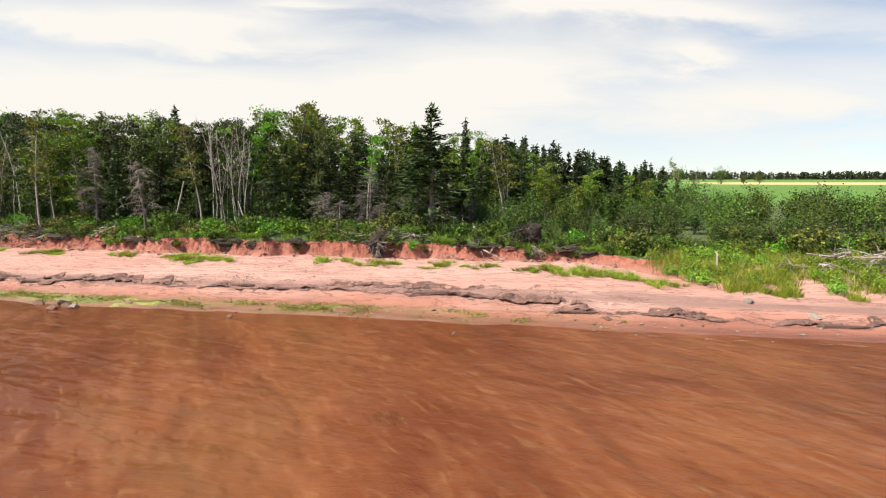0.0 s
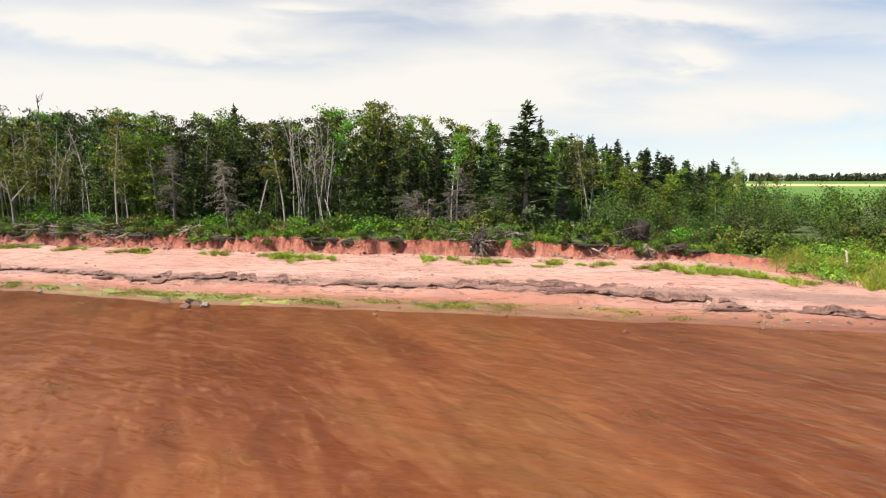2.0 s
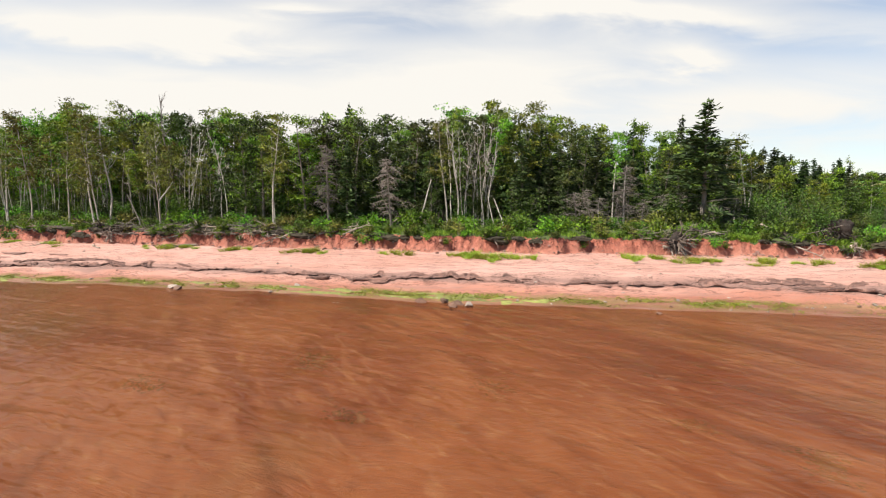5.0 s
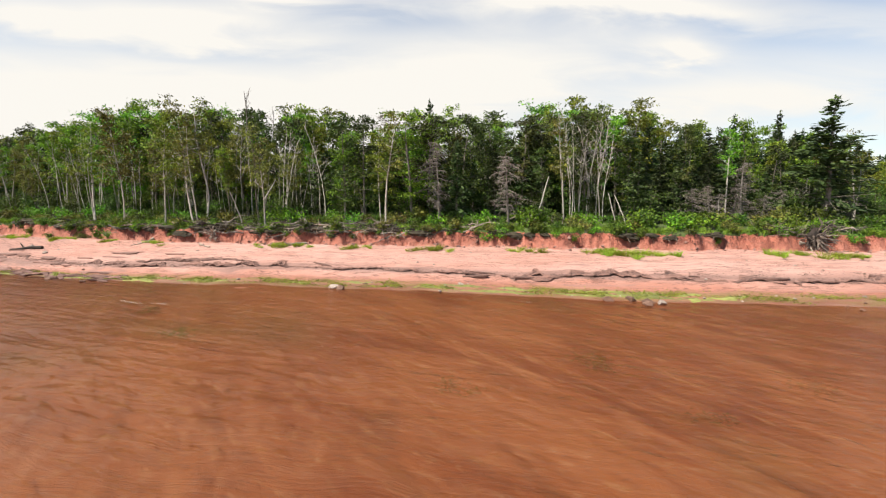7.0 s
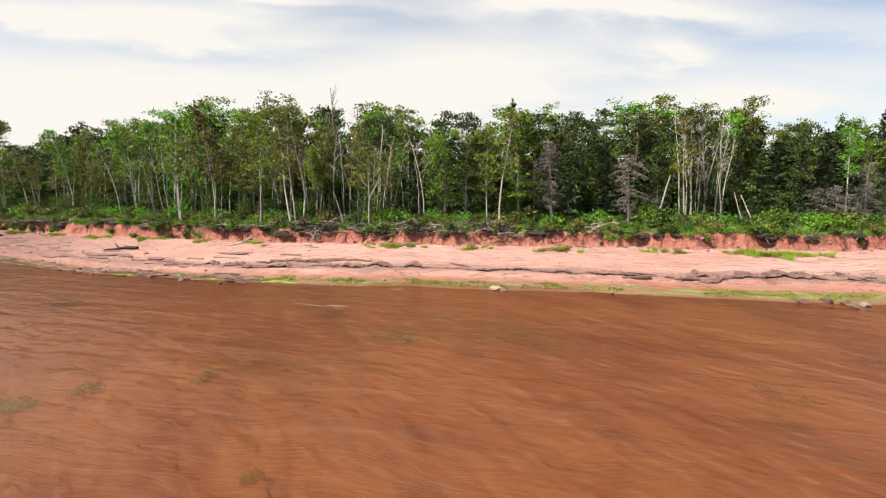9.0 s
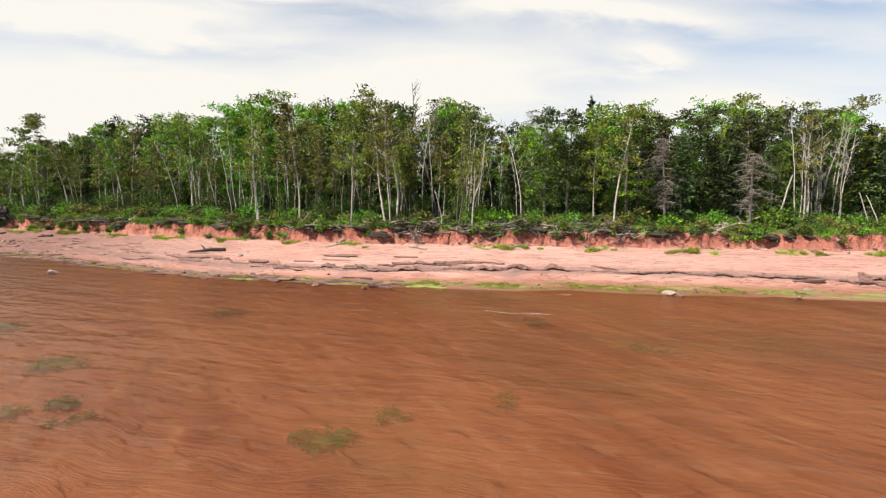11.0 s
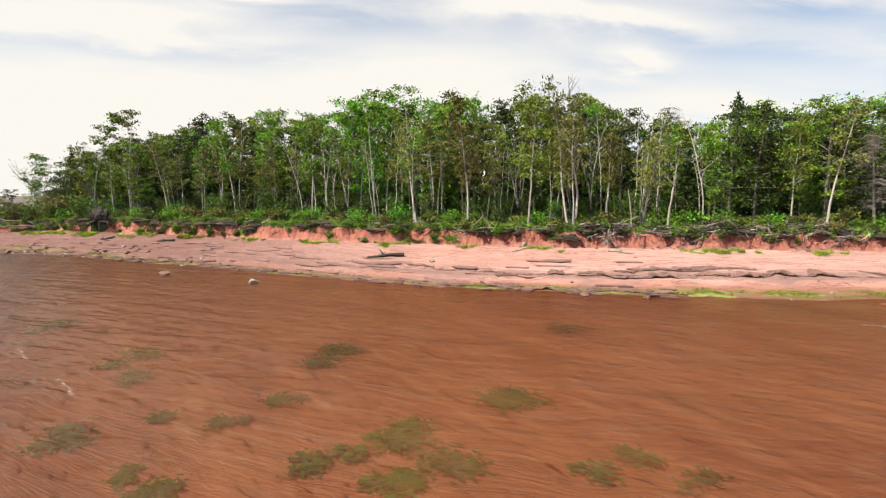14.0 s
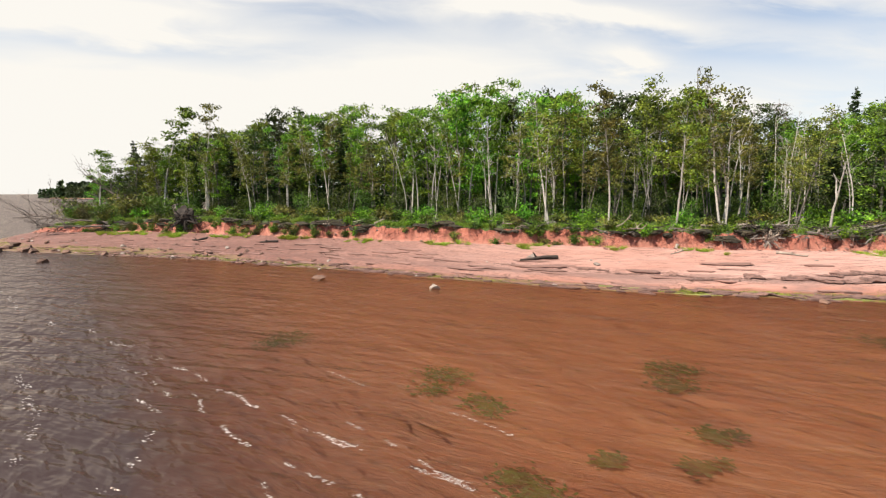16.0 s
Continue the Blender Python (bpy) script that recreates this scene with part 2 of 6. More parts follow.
def bank_material():
    """Raw red earth with rain-cut gullies and crumbled clods."""
    m, nt, bsdf, out = material("red_earth_bank")
    v = where(nt, (1.0, 1.0, 0.35))
    mid = noise_tex(nt, 2.2, 6, 0.65, v)
    fine = noise_tex(nt, 14.0, 5, 0.7, where(nt))
    col = mix(nt, ramp(nt, mid, (0.3, 0.0), (0.7, 1.0)), (0.358, 0.087, 0.054), (0.573, 0.211, 0.143))
    col = mix(nt, ramp(nt, fine, (0.50, 0.0), (0.66, 0.65)), col, (0.143, 0.040, 0.027))
    clod = ramp(nt, noise_tex(nt, 6.0, 3, 0.7, where(nt)), (0.60, 0.0), (0.66, 0.8))
    col = mix(nt, clod, col, (0.502, 0.233, 0.170))
    rill = noise_tex(nt, 2.6, 6, 0.68, where(nt, (1.0, 0.6, 0.28)), 0.6)
    # gullies tinted dark as shaded crevices, ribs pale as if sunlit
    col = mix(nt, ramp(nt, rill, (0.48, 0.0), (0.60, 0.7)), col, (0.125, 0.030, 0.020))
    col = mix(nt, ramp(nt, rill, (0.30, 0.4), (0.44, 0.0)), col, (0.466, 0.197, 0.143))
    roots = ramp(nt, noise_tex(nt, 3.5, 4, 0.7, where(nt, (1, 1, 2.0))), (0.60, 0.0), (0.68, 0.7))
    col = mix(nt, roots, col, (0.090, 0.049, 0.031))
    # pale crumbled sand gathers on the foot of the slope
    talus = calc(nt, 'ADD', attr(nt, "climb"), calc(nt, 'MULTIPLY_ADD', mid, 0.7, -0.35))
    col = mix(nt, ramp(nt, talus, (0.30, 0.9), (0.80, 0.0)), col, mix(nt, fine, (0.394, 0.143, 0.094), (0.520, 0.260, 0.197)))
    bsdf.inputs["Roughness"].default_value = 0.95
    nt.links.new(col, bsdf.inputs["Base Color"])
    bump(nt, bsdf, calc(nt, 'ADD', calc(nt, 'MULTIPLY_ADD', rill, -0.8, mid), calc(nt, 'MULTIPLY', fine, 0.7)), 1.0, 0.30)
    return m


def turf_material():
    """Rough turf and forest floor, with the farmed fields inland."""
    m, nt, bsdf, out = material("turf")
    field, stubble = attr(nt, "field"), attr(nt, "stubble")
    v = where(nt)
    mid = noise_tex(nt, 0.8, 6, 0.65, v)
    fine = noise_tex(nt, 9.0, 5, 0.7, v)
    col = mix(nt, mid, (0.022, 0.036, 0.008), (0.07, 0.10, 0.018))
    col = mix(nt, ramp(nt, fine, (0.55, 0.0), (0.75, 0.35)), col, (0.12, 0.09, 0.04))
    crop = mix(nt, noise_tex(nt, 0.05, 5, 0.6, where(nt, (0.5, 2.5, 1))), (0.036, 0.100, 0.007), (0.088, 0.178, 0.014))
    col = mix(nt, field, col, crop)
    col = mix(nt, stubble, col, (0.46, 0.36, 0.17))
    nt.links.new(col, bsdf.inputs["Base Color"])
    bsdf.inputs["Roughness"].default_value = 0.95
    bump(nt, bsdf, calc(nt, 'ADD', mid, fine), 0.8, 0.1)
    return m


def water_material():
    """Shallow turbid water: red silt that hides part of the bed, with a rippled glossy surface."""
    m, nt, bsdf, out = material("silty_water")
    v = where(nt)
    swirl = noise_tex(nt, 0.16, 5, 0.58, slanted(nt, (0.45, 1.1, 1.0), 55), 1.2)
    silt = nt.nodes.new("ShaderNodeBsdfDiffuse")
    # silt drifts aslant to the shore; light and dark of short ripples painted over
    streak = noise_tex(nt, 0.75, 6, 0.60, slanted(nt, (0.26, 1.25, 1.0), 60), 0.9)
    ripple_glint = noise_tex(nt, 3.2, 3, 0.55, slanted(nt, (0.42, 1.2, 1.0), 48), 0.7)
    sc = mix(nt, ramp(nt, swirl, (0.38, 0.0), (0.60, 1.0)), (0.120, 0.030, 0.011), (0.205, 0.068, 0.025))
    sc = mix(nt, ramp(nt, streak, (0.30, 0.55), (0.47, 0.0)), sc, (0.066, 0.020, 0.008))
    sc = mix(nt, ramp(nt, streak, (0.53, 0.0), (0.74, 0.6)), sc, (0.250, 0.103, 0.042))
    # amber glints and dark troughs put into the silt colour
    sc = mix(nt, ramp(nt, ripple_glint, (0.55, 0.0), (0.76, 0.45)), sc, (0.33, 0.165, 0.072))
    sc = mix(nt, ramp(nt, ripple_glint, (0.28, 0.3), (0.46, 0.0)), sc, (0.060, 0.019, 0.008))
    olive = ramp(nt, noise_tex(nt, 0.11, 4, 0.55, slanted(nt, (0.6, 1.2, 1.0), 50), 0.6), (0.56, 0.0), (0.72, 0.5))
    sc = mix(nt, olive, sc, (0.105, 0.070, 0.024))
    # the deep water off the point carries less silt
    sx = nt.nodes.new("ShaderNodeSeparateXYZ")
    nt.links.new(v, sx.inputs[0])
    off = calc(nt, 'MULTIPLY_ADD', sx.outputs["X"], -0.12, -7.25)
    off = calc(nt, 'ADD', off, calc(nt, 'MULTIPLY', sx.outputs["Y"], -0.078))
    off = calc(nt, 'MAXIMUM', off, calc(nt, 'MULTIPLY_ADD', sx.outputs["Y"], 0.06, -3.2))
    off = calc(nt, 'ADD', off, calc(nt, 'MULTIPLY_ADD', swirl, 0.9, -0.45), clamp=True)
    sc = mix(nt, off, sc, (0.040, 0.028, 0.027))
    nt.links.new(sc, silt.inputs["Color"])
    clear = nt.nodes.new("ShaderNodeBsdfTransparent")
    clear.inputs["Color"].default_value = (0.94, 0.88, 0.76, 1)
    body = nt.nodes.new("ShaderNodeMixShader")
    # the silt is thickest in the east and clears along the shore towards the point
    thick = calc(nt, 'MULTIPLY_ADD', sx.outputs["X"], 0.020, 1.30, clamp=True)
    thick = calc(nt, 'MULTIPLY_ADD', thick, 0.34, 0.26)
    thick = calc(nt, 'ADD', thick, calc(nt, 'MULTIPLY_ADD', streak, 0.3, -0.15), clamp=True)
    nt.links.new(calc(nt, 'MAXIMUM', thick, calc(nt, 'MULTIPLY', off, 0.92)), body.inputs[0])
    nt.links.new(clear.outputs[0], body.inputs[1])
    nt.links.new(silt.outputs[0], body.inputs[2])
    # ripples, short and wind-driven, over a longer swell
    r1 = noise_tex(nt, 2.2, 2, 0.5, slanted(nt, (0.5, 1.3, 1.0), 50), 0.5)
    r2 = noise_tex(nt, 0.7, 3, 0.5, slanted(nt, (0.35, 1.6, 1.0), 20), 0.4)
    r = calc(nt, 'MULTIPLY', calc(nt, 'ADD', calc(nt, 'MULTIPLY', r1, 0.5), r2), calc(nt, 'MULTIPLY_ADD', off, 1.1, 0.8))
    b = nt.nodes.new("ShaderNodeBump")
    b.inputs["Strength"].default_value = 1.0
    b.inputs["Distance"].default_value = 0.24
    nt.links.new(r, b.inputs["Height"])
    gloss = nt.nodes.new("ShaderNodeBsdfGlossy")
    gloss.inputs["Roughness"].default_value = 0.17
    gloss.inputs["Color"].default_value = (0.68, 0.58, 0.51, 1)
    nt.links.new(b.outputs[0], gloss.inputs["Normal"])
    fres = nt.nodes.new("ShaderNodeFresnel")
    fres.inputs["IOR"].default_value = 1.28
    nt.links.new(b.outputs[0], fres.inputs["Normal"])
    top = nt.nodes.new("ShaderNodeMixShader")
    nt.links.new(fres.outputs[0], top.inputs[0])
    nt.links.new(body.outputs[0], top.inputs[1])
    nt.links.new(gloss.outputs[0], top.inputs[2])
    nt.links.new(top.outputs[0], out.inputs["Surface"])
    nt.nodes.remove(bsdf)
    return m


M_BEACH, M_BANK, M_TURF, M_WATER = beach_material(), bank_material(), turf_material(), water_material()
M_LEAF = foliage("broad_leaves", (0.018, 0.040, 0.004), (0.26, 0.34, 0.024), (0.30, 0.27, 0.026), 0.16)
M_LEAF_BRIGHT = foliage("bright_leaves", (0.022, 0.068, 0.005), (0.24, 0.43, 0.022), None, 0.18)
M_LEAF_DRAB = foliage("drab_leaves", (0.026, 0.034, 0.007), (0.23, 0.225, 0.034), (0.26, 0.20, 0.035), 0.14)
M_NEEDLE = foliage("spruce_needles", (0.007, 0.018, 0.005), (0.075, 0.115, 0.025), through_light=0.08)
M_SHRUB = foliage("shrub_leaves", (0.015, 0.036, 0.004), (0.140, 0.215, 0.017), (0.16, 0.16, 0.025))
M_THICKET = foliage("thicket_leaves", (0.016, 0.036, 0.005), (0.095, 0.150, 0.015), None, 0.1)
M_GRASS = foliage("marsh_grass", (0.13, 0.19, 0.018), (0.38, 0.43, 0.050), (0.40, 0.36, 0.10), 0.3)
M_FRINGE = foliage("bank_grass", (0.07, 0.12, 0.012), (0.25, 0.34, 0.038), (0.30, 0.27, 0.08), 0.3)
M_WEED = foliage("shore_weed", (0.10, 0.125, 0.013), (0.34, 0.39, 0.045), through_light=0.15)
M_BARK = plain("grey_bark", (0.10, 0.085, 0.07), (0.20, 0.175, 0.15), 5, 0.9, 30, 0.02, 0.3)
M_BIRCH = plain("pale_bark", (0.27, 0.24, 0.21), (0.52, 0.48, 0.43), 4, 0.8, 22, 0.01, 2.5)
M_DEAD = plain("dead_twigs", (0.10, 0.083, 0.073), (0.235, 0.20, 0.175), 4, 0.9, 25, 0.01)
M_DRIFT = plain("driftwood", (0.20, 0.15, 0.12), (0.46, 0.39, 0.32), 4, 0.85, 25, 0.015, 0.4)
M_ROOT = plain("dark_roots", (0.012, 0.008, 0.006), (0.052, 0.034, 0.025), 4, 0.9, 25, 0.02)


def ledge_material():
    """Weathered sandstone with dried wrack: thin pink, brown and near-black beds."""
    m, nt, bsdf, out = material("wrack_covered_ledge")
    v = where(nt, (0.6, 1.0, 1.6))
    beds = noise_tex(nt, 2.4, 6, 0.70, where(nt, (0.22, 2.4, 5.0)), 0.5)
    big = noise_tex(nt, 0.9, 5, 0.65, v)
    fine = noise_tex(nt, 20, 4, 0.7, v)
    col = mix(nt, ramp(nt, beds, (0.34, 0.0), (0.62, 1.0)), (0.056, 0.030, 0.025), (0.281, 0.150, 0.120))
    col = mix(nt, ramp(nt, big, (0.48, 0.0), (0.62, 0.8)), col, (0.337, 0.176, 0.137))
    col = mix(nt, calc(nt, 'MULTIPLY', fine, 0.55), col, (0.052, 0.030, 0.025))
    nt.links.new(col, bsdf.inputs["Base Color"])
    bsdf.inputs["Roughness"].default_value = 0.95
    bump(nt, bsdf, calc(nt, 'ADD', beds, calc(nt, 'MULTIPLY', fine, 0.4)), 1.0, 0.14)
    return m


M_LEDGE = ledge_material()
# darker leaf copy: dark trees, with the wood's deep shade put into colour
M_LEAF_SHADE = foliage("shade_dark_leaves", (0.006, 0.014, 0.003), (0.075, 0.110, 0.011), (0.105, 0.10, 0.014), 0.1)
M_MAT = plain("green_shore_weed", (0.10, 0.105, 0.026), (0.26, 0.27, 0.065), 5.0, 0.9, 14, 0.03)
M_STONE = plain("pale_stone", (0.19, 0.145, 0.12), (0.38, 0.31, 0.265), 3, 0.85, 18, 0.02)
M_DARKSTONE = plain("wet_stone", (0.075, 0.038, 0.025), (0.20, 0.11, 0.075), 3, 0.85, 18, 0.02)
M_BEDWEED = plain("sea_weed", (0.004, 0.040, 0.002), (0.016, 0.105, 0.006), 2.5, 0.8, 8, 0.05)
M_FOAM = plain("foam", (0.45, 0.40, 0.37), (0.70, 0.65, 0.61), 6, 0.7, 30, 0.005)
M_PLATE = plain("red_rock_plate", (0.15, 0.075, 0.060), (0.33, 0.180, 0.145), 1.6, 0.85, 9, 0.03)
M_HERB = foliage("marsh_herb", (0.09, 0.17, 0.014), (0.26, 0.38, 0.035), (0.30, 0.32, 0.06), 0.25)
M_WRACK = plain("dry_wrack", (0.10, 0.066, 0.055), (0.26, 0.17, 0.14), 4, 0.95, 20, 0.02)
M_SUNKEN = plain("weathered_dark_wood", (0.055, 0.042, 0.035), (0.15, 0.115, 0.095), 4, 0.9, 25, 0.01)
# near-black turf that doubles as shade under the bank's lip
M_SOD = plain("shade_dark_turf", (0.018, 0.014, 0.009), (0.055, 0.042, 0.020), 5, 0.95, 18, 0.05)


# ---- the lie of the land ----
# the water's edge, seen from above: it runs west (-x) and bends inland to a point
SHORE = [(-3400, 4200), (-760, 1700), (-520, 700), (-497, 585), (-440, 560), (-300, 490), (-200, 340), (-135, 150), (-124, 90), (-119.5, 63), (-114, 54.5), (-109, 52.0),
         (-103, 49.6), (-92, 46.2), (-79, 40.0), (-70, 34.9), (-64, 32.2), (-57, 29.8), (-51, 28.4), (-40, 26.9), (-33, 25.6),
         (-23, 23.6), (-12, 22.2), (0, 20.8), (15, 19.0), (40, 16.0), (120, 10.0), (3400, -150)]
# width of the beach from the water's edge to the bank's foot, the foot's height, the bank's run and its rise
WIDTH = [(-160, 1.2), (-130, 3.0), (-112, 8.0), (-104, 9.6), (-91, 8.2), (-80, 9.1), (-72, 10.0), (-62, 11.0), (-46, 10.7), (-25, 10.0),
         (-10, 9.2), (-2, 9.6), (5, 10.2), (8.5, 9.6), (11, 7.2), (13, 5.4), (30, 4.8)]
FOOT_Z = [(-140, 0.12), (-118, 0.6), (-112, 0.9), (-100, 1.2), (-45, 1.25), (-30, 1.35), (-12, 1.5), (6, 1.5), (12, 0.85), (30, 0.8)]
RUN = [(-112, 1.6), (-100, 1.1), (4, 1.0), (9, 1.6), (12, 3.4), (40, 4.2)]
RISE = [(-140, 0.2), (-114, 0.5), (-106, 0.9), (-90, 1.25), (-40, 1.15), (-20, 1.1), (0, 0.95), (6, 0.6), (9, 0.7), (14, 1.3), (40, 1.5)]


def along(table, x):
    return float(np.interp(x, [a for a, _ in table], [b for _, b in table]))


def wob(x, y, z, size):
    return noise.noise(Vector((x, y, z)) / size)


def shore_y(x):
    soft = (along(SHORE, x - 1.5) + along(SHORE, x) + along(SHORE, x + 1.5)) / 3
    near = max(0.0, 1 - abs(x + 40) / 120)
    return soft + near * (0.55 * wob(x, 3.1, 0, 5.0) + 0.35 * wob(x, 7.7, 0, 1.6))


def step(a, b, t):
    t = min(1.0, max(0.0, (t - a) / (b - a)))
    return t * t * (3 - 2 * t)


def foot_y(x):
    return shore_y(x) * 0.25 + (along(SHORE, x - 2) + along(SHORE, x) + along(SHORE, x + 2)) * 0.25 + along(WIDTH, x) + 0.9 * wob(x, 21.3, 0, 3.2) + (0.5 * wob(x, 25.3, 0, 1.2) if abs(x + 45) < 65 else 0.0)


def edge_y(x):
    """Where the bank's top edge runs."""
    return foot_y(x) + along(RUN, x)


def ground_z(x, y):
    s = y - shore_y(x)
    if s <= 0:
        deep = min(1.0, max(0.0, (-x - 78) / 30))
        z = -min(2.2, (0.04 + 0.06 * deep) * -s) - 0.03
        return z + min(1.0, -s) * (0.06 * wob(x, y, 0, 1.8) + 0.12 * wob(x, y, 5, 6.0))
    f, run, zf = foot_y(x), along(RUN, x), along(FOOT_Z, x)
    rise = along(RISE, x) * (1 + (0.22 * wob(x, 77, 0, 3.5) + 0.12 * wob(x, 78, 0, 1.1)) * (1.0 if abs(x + 45) < 65 else 0.0))
    w = max(1.0, f - shore_y(x))
    near = 1.0 if abs(x + 45) < 90 else 0.0
    if y <= f:
        v = s / w
        flat = step(-45, -60, x)
        z = zf * ((1 - flat) * v ** 0.95 + flat * v ** 1.7)
        # layered sandstone: two low steps that wander along the beach
        if near:
            for c, size, seed in ((2.5, 0.16, 0.0), (4.1, 0.10, 9.0)):
                line = c + 0.8 * wob(x, seed, 0, 7.0) + 0.35 * wob(x, seed, 3, 1.7)
                z += size * (step(line - 0.05, line + 0.12, s) - step(0, w, s))
            z += 0.05 * wob(x, y, 2, 1.1) * min(1.0, s) + 0.03 * wob(x, y, 6, 0.4) * min(1.0, s)
        return max(z, 0.012 * min(s, 1.0))
    if y <= f + run:
        q = (y - f) / run
        steep = step(12, 2, x)
        prof = (1 - steep) * q + steep * (0.55 * step(0.38, 0.92, q) + 0.45 * q ** 0.85)
        rib = near * steep * (0.35 + 0.75 * max(0.0, min(1.0, 0.5 + 1.4 * wob(x, 88, 0, 4.0)))) * math.sin(math.pi * min(1.0, q * 1.05)) * (1.1 * abs(wob(x + 0.15 * y, y * 0.5, 11, 0.9)) + 0.95 * abs(wob(x - 0.35 * y, y * 0.3, 17, 0.42)) + 0.4 * abs(wob(x + 0.5 * y, y, 19, 0.25)) + 0.30 * wob(x, y, 4, 2.2))
        return zf + rise * prof - 0.8 * rib + 0.09 * wob(x, y, 8, 0.4) + 0.10 * wob(x + 9, y * 1.6, 13, 0.21)
    d = y - f - run
    open_side = step(-22, 20, x)
    slope = 0.016 + 0.029 * open_side
    left = step(-135, -100, x)
    return zf + rise + (0.25 * step(0, 3, d) + slope * min(d, 300)) * (0.35 + 0.65 * left) + 0.10 * wob(x, y, 0, 3.0) * min(1, d)


def link_mesh(name, verts, faces, mats=(), parent=None, label="", smooth=False):
    me = bpy.data.meshes.new(name)
    me.from_pydata([tuple(v) for v in verts], [], faces)
    for m in mats:
        me.materials.append(m)
    if smooth:
        me.polygons.foreach_set("use_smooth", [True] * len(me.polygons))
    ob = new(name, me)
    if parent:
        ob.parent = parent
    if label:
        tagged(ob, label)
    return ob


def build_ground():
    xs = list(np.arange(-117, -62, 0.3)) + list(np.arange(-62, 12, 0.14)) + list(np.arange(12, 32, 0.4))
    g, a = 0.5, 32.0
    while a < 3400:
        xs.append(a)
        g *= 1.22
        a += g
    g, a = 0.5, -117.3
    left = []
    while a > -3400:
        left.append(a)
        g *= 1.16
        a -= g
    xs = left[::-1] + xs
    bed = [-4200, -1500, -600, -250, -120, -70, -48, -36, -28, -22] + list(np.arange(-18, -3, 0.9)) + list(np.arange(-3, 0, 0.3))
    beach = list(np.linspace(0, 1, 44, endpoint=False))
    bank = list(np.linspace(0, 1, 16, endpoint=False))
    inland, d = [], 0.0
    while d < 3600:
        inland.append(d)
        d += max(0.5, d * 0.12)
    verts, shore_a, weed_a, field_a, stub_a, climb_a = [], [], [], [], [], []
    rows = len(bed) + len(beach) + len(bank) + len(inland)
    for x in xs:
        sy, f = shore_y(x), foot_y(x)
        f = max(f, sy + 1.0)
        run = along(RUN, x)
        ys = [sy + b for b in bed] + [sy + (f - sy) * b for b in beach] + [f + run * b for b in bank] + [f + run + b for b in inland]
        band = step(14, -14, x)
        wide = 1.6 * step(-82, -100, x)
        for y in ys:
            verts.append((x, y, ground_z(x, y)))
            s = y - sy
            shore_a.append(s)
            weed_a.append(band * step(0.05, 0.3, s) * step(2.1, 1.2, s - wide + 0.5 * wob(x, 40, 0, 2.5)))
            climb_a.append(min(1.0, max(0.0, (y - f) / run)))
            far = step(58, 72, y) * step(16, 30, x) * step(345, 335, y)
            field_a.append(far)
            stub_a.append(far * step(182, 190, y + 0.04 * x) * step(222, 214, y + 0.04 * x) * step(85, 100, x))
    n = rows
    faces, idx = [], []
    kc, kd = len(bed) + len(beach), len(bed) + len(beach) + len(bank)
    for i in range(len(xs) - 1):
        cut = kc + round(1.2 * wob(xs[i], 50, 0, 0.9))
        lip = kd - 2 + round(2.0 * wob(xs[i], 60, 0, 1.2))
        green = xs[i] > 10.5 + 2 * wob(xs[i], 9, 0, 2)
        for j in range(n - 1):
            p = i * n + j
            faces.append((p, p + n, p + n + 1, p + 1))
            idx.append(0 if j < cut or (green and j < kd - 3 and xs[i] > -100) else (1 if j < lip and not green else 2))
    ob = link_mesh("ground", verts, faces, (M_BEACH, M_BANK, M_TURF))
    me = ob.data
    me.polygons.foreach_set("material_index", idx)
    me.polygons.foreach_set("use_smooth", [True] * len(idx))
    for name, vals in (("shore", shore_a), ("weed", weed_a), ("field", field_a), ("stubble", stub_a), ("climb", climb_a)):
        at = me.attributes.new(name, 'FLOAT', 'POINT')
        at.data.foreach_set("value", vals)
    tagged(ob, "red sandstone beach with eroded earth bank and green land behind", "ground", kind="structure")


build_ground()
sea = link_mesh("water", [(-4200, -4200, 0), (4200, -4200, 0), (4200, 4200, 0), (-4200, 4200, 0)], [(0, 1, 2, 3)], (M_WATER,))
tagged(sea, "shallow rippled red-brown silty sea water over sand", "water", kind="structure")


